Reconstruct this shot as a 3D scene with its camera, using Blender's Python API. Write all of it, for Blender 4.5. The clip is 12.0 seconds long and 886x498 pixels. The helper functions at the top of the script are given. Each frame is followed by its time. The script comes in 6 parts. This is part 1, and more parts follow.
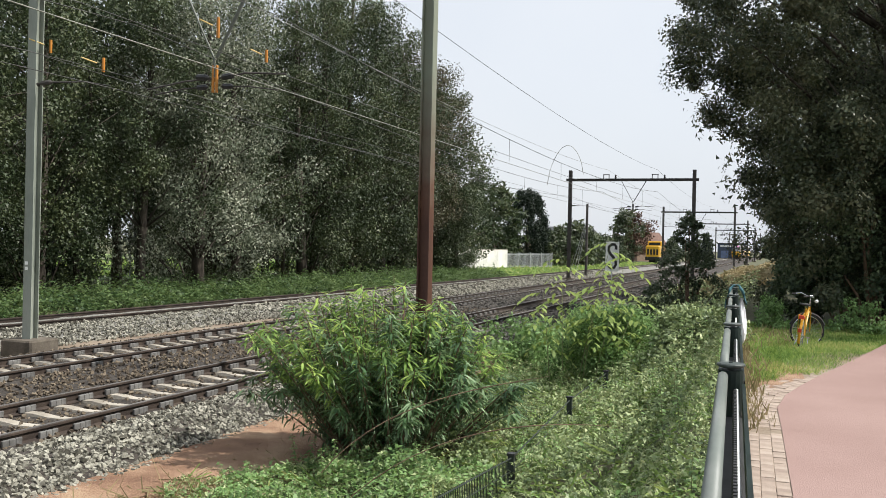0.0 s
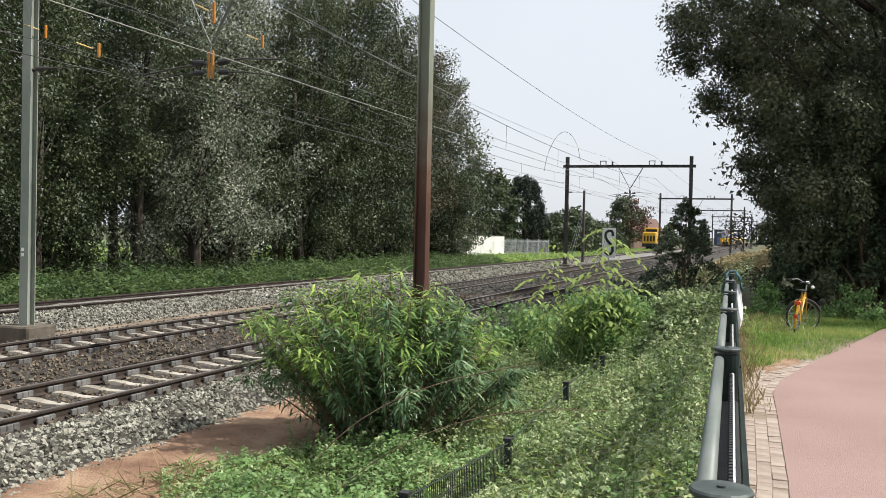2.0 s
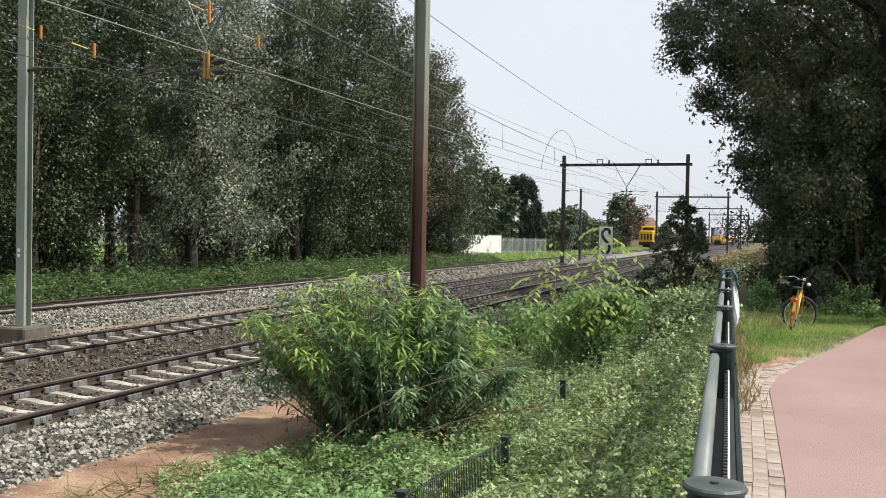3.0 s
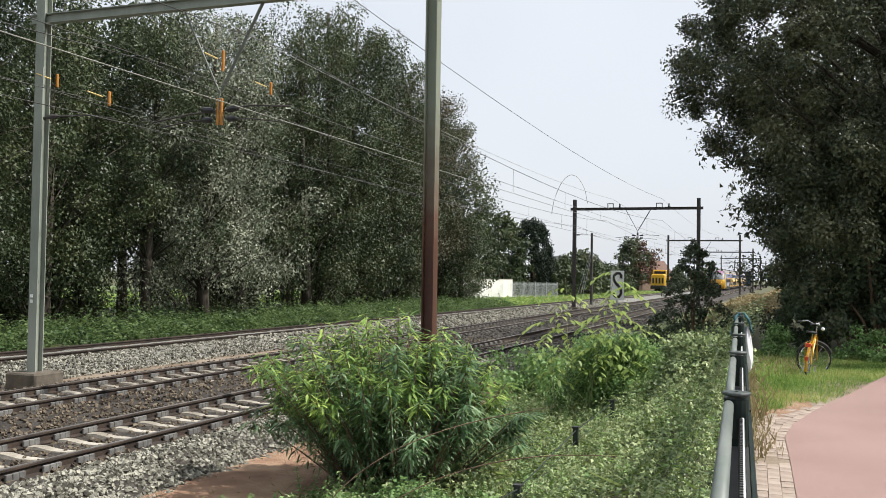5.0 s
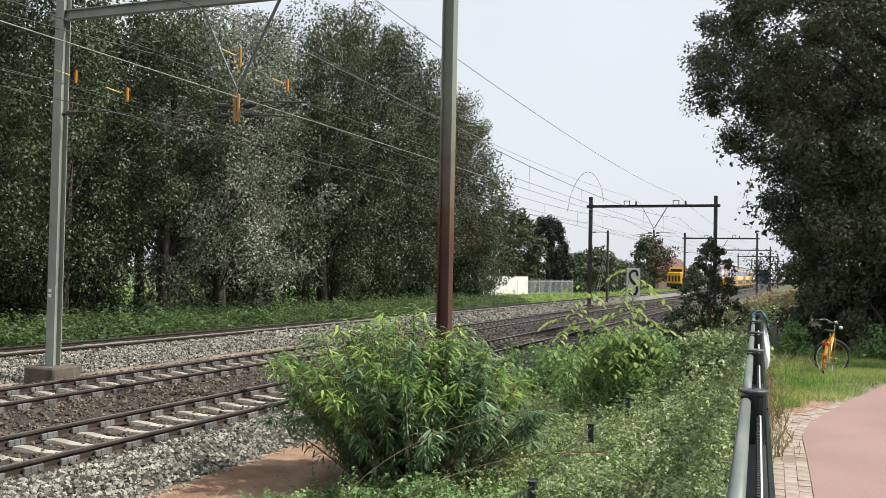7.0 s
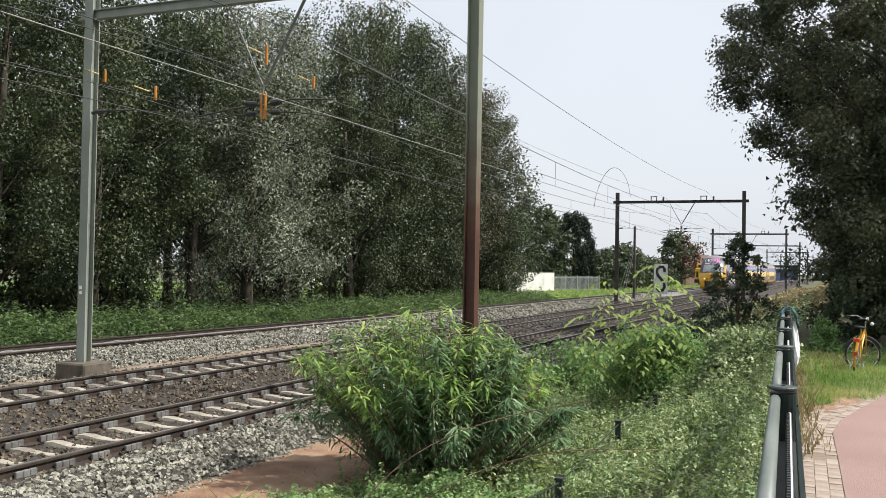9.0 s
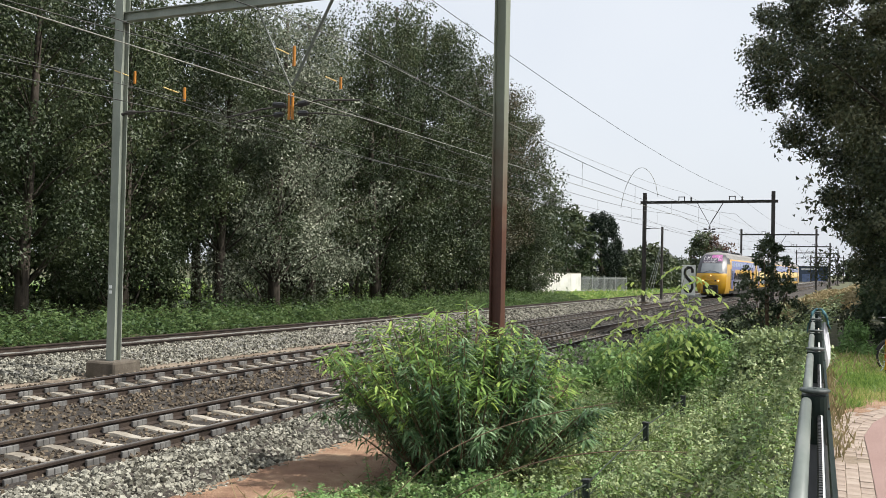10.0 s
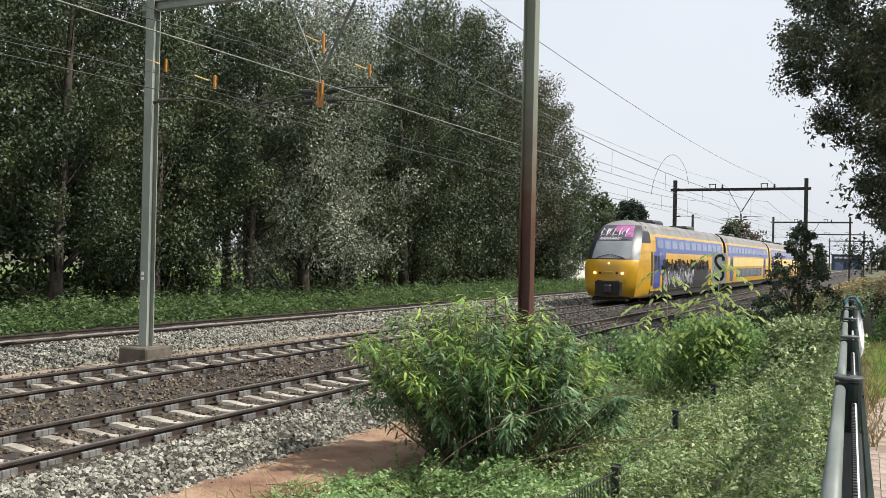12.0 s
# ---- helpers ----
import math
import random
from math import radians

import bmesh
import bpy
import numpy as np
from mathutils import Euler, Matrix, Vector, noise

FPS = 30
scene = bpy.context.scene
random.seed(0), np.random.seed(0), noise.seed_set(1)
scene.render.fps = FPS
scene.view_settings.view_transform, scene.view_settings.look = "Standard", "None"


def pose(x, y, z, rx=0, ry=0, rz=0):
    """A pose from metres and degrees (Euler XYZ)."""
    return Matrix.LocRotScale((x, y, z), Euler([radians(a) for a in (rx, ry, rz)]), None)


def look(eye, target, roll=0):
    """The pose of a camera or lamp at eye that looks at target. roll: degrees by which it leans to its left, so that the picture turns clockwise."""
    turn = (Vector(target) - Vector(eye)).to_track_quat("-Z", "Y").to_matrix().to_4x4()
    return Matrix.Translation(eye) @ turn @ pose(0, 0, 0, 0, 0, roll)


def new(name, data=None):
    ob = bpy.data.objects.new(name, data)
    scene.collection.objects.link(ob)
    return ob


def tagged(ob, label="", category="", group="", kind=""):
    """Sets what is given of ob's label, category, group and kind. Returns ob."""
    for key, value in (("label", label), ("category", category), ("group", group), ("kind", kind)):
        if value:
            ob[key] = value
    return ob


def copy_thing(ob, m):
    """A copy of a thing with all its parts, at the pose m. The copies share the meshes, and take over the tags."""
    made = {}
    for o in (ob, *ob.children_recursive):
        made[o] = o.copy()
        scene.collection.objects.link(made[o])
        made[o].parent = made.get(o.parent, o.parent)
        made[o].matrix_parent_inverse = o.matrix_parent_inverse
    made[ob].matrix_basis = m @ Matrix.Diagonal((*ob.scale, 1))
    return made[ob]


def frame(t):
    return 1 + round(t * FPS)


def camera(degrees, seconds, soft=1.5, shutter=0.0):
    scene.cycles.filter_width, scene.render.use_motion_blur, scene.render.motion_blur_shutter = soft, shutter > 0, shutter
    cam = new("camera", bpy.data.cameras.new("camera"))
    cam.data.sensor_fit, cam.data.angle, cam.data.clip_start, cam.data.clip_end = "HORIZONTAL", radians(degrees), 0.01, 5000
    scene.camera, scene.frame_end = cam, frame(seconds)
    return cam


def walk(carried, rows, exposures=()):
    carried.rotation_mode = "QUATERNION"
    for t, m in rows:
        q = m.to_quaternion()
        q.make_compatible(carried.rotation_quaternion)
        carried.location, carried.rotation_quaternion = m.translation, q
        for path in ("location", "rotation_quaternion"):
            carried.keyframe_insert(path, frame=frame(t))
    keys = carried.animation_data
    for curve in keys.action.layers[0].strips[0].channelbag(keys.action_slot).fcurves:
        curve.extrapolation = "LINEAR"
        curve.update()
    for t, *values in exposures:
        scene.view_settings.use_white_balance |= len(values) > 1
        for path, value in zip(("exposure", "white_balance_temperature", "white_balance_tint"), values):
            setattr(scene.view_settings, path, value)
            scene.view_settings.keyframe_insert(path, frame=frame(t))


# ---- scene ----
# ---------------- camera ----------------
cam = camera(51.1, 12.0, soft=0.65)
# seconds, yaw, pitch, roll of the hand-held camera, and its slight sway to the right and up
TURNS = [
    (0.0, -0.019, -0.264, -1.276, 0.0, -0.0),
    (0.5, 0.186, -0.472, -1.126, 0.0049, -0.0024),
    (1.0, -0.032, -0.675, -1.09, 0.0015, -0.0073),
    (1.5, -0.089, -0.965, -1.147, 0.0029, -0.0085),
    (2.0, -0.213, -1.086, -1.266, 0.0003, -0.0103),
    (2.5, -0.442, -1.099, -1.103, 0.0039, -0.0078),
    (3.0, -0.394, -1.129, -1.027, 0.0108, -0.0143),
    (3.5, 0.035, -0.828, -0.855, 0.0039, -0.0145),
    (5.5, 0.505, 1.909, -0.95, 0.0122, 0.0016),
    (6.0, 0.954, 1.661, -1.079, 0.0053, -0.0016),
    (6.5, 1.168, 1.504, -1.132, 0.0069, -0.005),
    (8.5, 1.897, 1.09, -1.015, 0.0042, -0.0096),
    (9.0, 2.846, 1.13, -1.038, 0.0048, -0.0088),
    (9.5, 4.017, 1.131, -1.083, 0.0029, -0.0091),
    (10.0, 4.457, 1.116, -1.141, -0.0029, -0.0069),
    (10.5, 4.491, 0.931, -1.219, -0.0065, -0.014),
    (11.0, 4.629, 0.584, -1.159, -0.0077, -0.0147),
    (11.5, 5.168, 0.371, -1.186, -0.0165, -0.0173),
    (12.0, 6.218, 0.322, -1.235, -0.0096, -0.0185)]
EYE = (0.0, 0.0, 2.4)
walk(cam, [(t, pose(EYE[0] + dx, EYE[1], EYE[2] + dz, 90 + p, r, y)) for t, y, p, r, dx, dz in TURNS])

# ---------------- world and sun ----------------
SUN_AZ, SUN_EL = 95.0, 53.0      # degrees clockwise from +y, and above the ground
world = bpy.data.worlds.new("world")
scene.world = world
world.use_nodes = True
wn, wl = world.node_tree.nodes, world.node_tree.links
wn.clear()
w_out = wn.new("ShaderNodeOutputWorld")
w_bg = wn.new("ShaderNodeBackground")
w_sky = wn.new("ShaderNodeTexSky")
w_sky.sky_type = "NISHITA"
w_sky.sun_disc = False
w_sky.sun_elevation, w_sky.sun_rotation = radians(SUN_EL), radians(SUN_AZ)
w_sky.air_density, w_sky.dust_density, w_sky.ozone_density = 1.0, 4.0, 1.0
# thin high haze: the blue of the clear sky is mixed with even white cloud
w_mix = wn.new("ShaderNodeMix")
w_mix.data_type = "RGBA"
w_mix.inputs["Factor"].default_value = 0.75
w_cloud = wn.new("ShaderNodeTexNoise")
w_cloud.inputs["Scale"].default_value, w_cloud.inputs["Detail"].default_value = 1.6, 5
w_ramp = wn.new("ShaderNodeValToRGB")
w_ramp.color_ramp.elements[0].position, w_ramp.color_ramp.elements[0].color = 0.3, (7.15, 7.65, 8.4, 1)
w_ramp.color_ramp.elements[1].position, w_ramp.color_ramp.elements[1].color = 0.75, (8.7, 8.95, 9.3, 1)
wl.new(w_cloud.outputs["Fac"], w_ramp.inputs["Fac"])
wl.new(w_sky.outputs["Color"], w_mix.inputs[6])
wl.new(w_ramp.outputs["Color"], w_mix.inputs[7])
wl.new(w_mix.outputs[2], w_bg.inputs["Color"])
w_bg.inputs["Strength"].default_value = 0.096
wl.new(w_bg.outputs["Background"], w_out.inputs["Surface"])

sun = new("sun", bpy.data.lights.new("sun", "SUN"))
sun.data.energy, sun.data.angle, sun.data.color = 5.0, radians(1.0), (1.0, 0.965, 0.91)
sa, se = radians(SUN_AZ), radians(SUN_EL)
sun.matrix_world = look((math.sin(sa) * math.cos(se) * 60, math.cos(sa) * math.cos(se) * 60, math.sin(se) * 60), (0, 0, 0))
scene.view_settings.exposure = 0.35

# ---------------- plan ----------------
HEAD = 20.0                                   # the line's heading, degrees right of +y
UX, UY = math.sin(radians(HEAD)), math.cos(radians(HEAD))


def at(s, l, z=0.0):
    """World place of a point s metres along the line, l metres to its left."""
    return Vector((s * UX - l * UY, s * UY + l * UX, z))


def st(x, y):
    return x * UX + y * UY, -x * UY + y * UX


def along(s, l, z=0.0, turn=0.0):
    """Pose whose +y runs along the line."""
    p = at(s, l, z)
    return pose(p.x, p.y, p.z, 0, 0, -HEAD + turn)


PROFILE_L = [-400, -3.0, -0.1, 0.9, 2.6, 5.2, 6.2, 7.4, 7.6, 15.3, 15.9, 17.6, 18.0, 22.6, 23.2, 27, 60, 120, 900]
PROFILE_Z = [0.9, 0.62, 0.66, 0.30, -0.28, -0.37, -0.38, -0.38, -0.42, -0.42, -0.36, -0.36, -0.42, -0.42, -0.40, -0.5, -0.6, -0.6, -0.6]


def ground_z(s, l):
    k = 0.044 * np.clip(s, 0, 17) if l < 6 else 0.0
    f = np.clip((6.0 - l) / 4.0, 0, 1)
    return float(np.interp(l - k * f, PROFILE_L, PROFILE_Z))


def ground_xy(x, y):
    return ground_z(*st(x, y))


# ---------------- materials ----------------
def material(name):
    m = bpy.data.materials.new(name)
    m.use_nodes = True
    n, l = m.node_tree.nodes, m.node_tree.links
    return m, n, l, n["Principled BSDF"]


def surface(name, colors, scale=6.0, rough=0.8, metal=0.0, bump=0.2, bump_scale=60.0, fine=0.25, island=0.0, objects=0.0, spec=0.5, coat=0.0, stretch=None):
    """Two scales of noise over a colour ramp, with relief; island and objects shift each piece's shade."""
    m, n, l, b = material(name)
    tc = n.new("ShaderNodeTexCoord")
    src = tc.outputs["Object"]
    if stretch:
        mp = n.new("ShaderNodeMapping")
        mp.inputs["Scale"].default_value = stretch
        l.new(src, mp.inputs["Vector"])
        src = mp.outputs["Vector"]
    big, small = n.new("ShaderNodeTexNoise"), n.new("ShaderNodeTexNoise")
    big.inputs["Scale"].default_value, big.inputs["Detail"].default_value = scale, 4
    small.inputs["Scale"].default_value, small.inputs["Detail"].default_value = bump_scale, 3
    l.new(src, big.inputs["Vector"]), l.new(src, small.inputs["Vector"])
    mix = n.new("ShaderNodeMath")
    mix.operation = "MULTIPLY_ADD"
    mix.inputs[1].default_value = fine
    l.new(small.outputs["Fac"], mix.inputs[0])
    sub = n.new("ShaderNodeMath")
    sub.operation = "MULTIPLY_ADD"
    sub.inputs[1].default_value, sub.inputs[2].default_value = 1.0, -fine * 0.5
    l.new(big.outputs["Fac"], sub.inputs[0])
    l.new(sub.outputs[0], mix.inputs[2])
    out = mix.outputs[0]
    for amount, node, socket in ((island, "ShaderNodeNewGeometry", "Random Per Island"), (objects, "ShaderNodeObjectInfo", "Random")):
        if amount:
            g = n.new(node)
            a = n.new("ShaderNodeMath")
            a.operation = "MULTIPLY_ADD"
            a.inputs[1].default_value = amount
            l.new(g.outputs[socket], a.inputs[0])
            o = n.new("ShaderNodeMath")
            o.operation = "SUBTRACT"
            o.inputs[1].default_value = amount * 0.5
            l.new(out, o.inputs[0])
            l.new(o.outputs[0], a.inputs[2])
            out = a.outputs[0]
    ramp = n.new("ShaderNodeValToRGB")
    e = ramp.color_ramp.elements
    while len(e) < len(colors):
        e.new(0.5)
    for i, c in enumerate(colors):
        e[i].position = 0.28 + 0.44 * i / max(1, len(colors) - 1)
        e[i].color = (*c, 1)
    l.new(out, ramp.inputs["Fac"])
    l.new(ramp.outputs["Color"], b.inputs["Base Color"])
    b.inputs["Roughness"].default_value, b.inputs["Metallic"].default_value = rough, metal
    b.inputs["Specular IOR Level"].default_value = spec
    b.inputs["Coat Weight"].default_value = coat
    if bump:
        bp = n.new("ShaderNodeBump")
        bp.inputs["Strength"].default_value, bp.inputs["Distance"].default_value = bump, 0.02
        l.new(small.outputs["Fac"], bp.inputs["Height"])
        l.new(bp.outputs["Normal"], b.inputs["Normal"])
    return m


def foliage(name, colors, rough=0.5, through_light=0.35, scale=0.7, spec=0.35, vary=0.45):
    """Leaves: each its own shade, patches of tone over the crown, light shining through."""
    m, n, l, b = material(name)
    g = n.new("ShaderNodeNewGeometry")
    tc = n.new("ShaderNodeTexCoord")
    ns = n.new("ShaderNodeTexNoise")
    ns.inputs["Scale"].default_value, ns.inputs["Detail"].default_value = scale, 3
    l.new(tc.outputs["Object"], ns.inputs["Vector"])
    a = n.new("ShaderNodeMath")
    a.operation = "MULTIPLY_ADD"
    a.inputs[1].default_value = vary
    l.new(g.outputs["Random Per Island"], a.inputs[0])
    o = n.new("ShaderNodeMath")
    o.operation = "SUBTRACT"
    o.inputs[1].default_value = vary * 0.49
    l.new(ns.outputs["Fac"], o.inputs[0])
    l.new(o.outputs[0], a.inputs[2])
    ramp = n.new("ShaderNodeValToRGB")
    e = ramp.color_ramp.elements
    while len(e) < len(colors):
        e.new(0.5)
    for i, c in enumerate(colors):
        e[i].position = 0.2 + 0.6 * i / max(1, len(colors) - 1)
        e[i].color = (*c, 1)
    l.new(a.outputs[0], ramp.inputs["Fac"])
    l.new(ramp.outputs["Color"], b.inputs["Base Color"])
    b.inputs["Roughness"].default_value = rough
    b.inputs["Specular IOR Level"].default_value = spec
    t = n.new("ShaderNodeBsdfTranslucent")
    hs = n.new("ShaderNodeHueSaturation")
    hs.inputs["Hue"].default_value, hs.inputs["Value"].default_value = 0.48, 1.5
    l.new(ramp.outputs["Color"], hs.inputs["Color"])
    l.new(hs.outputs["Color"], t.inputs["Color"])
    mx = n.new("ShaderNodeMixShader")
    mx.inputs[0].default_value = through_light
    l.new(b.outputs[0], mx.inputs[1]), l.new(t.outputs[0], mx.inputs[2])
    l.new(mx.outputs[0], n["Material Output"].inputs["Surface"])
    return m


def glow(name, color, strength):
    m, n, l, b = material(name)
    b.inputs["Base Color"].default_value = (*color, 1)
    b.inputs["Emission Color"].default_value = (*color, 1)
    b.inputs["Emission Strength"].default_value = strength
    return m


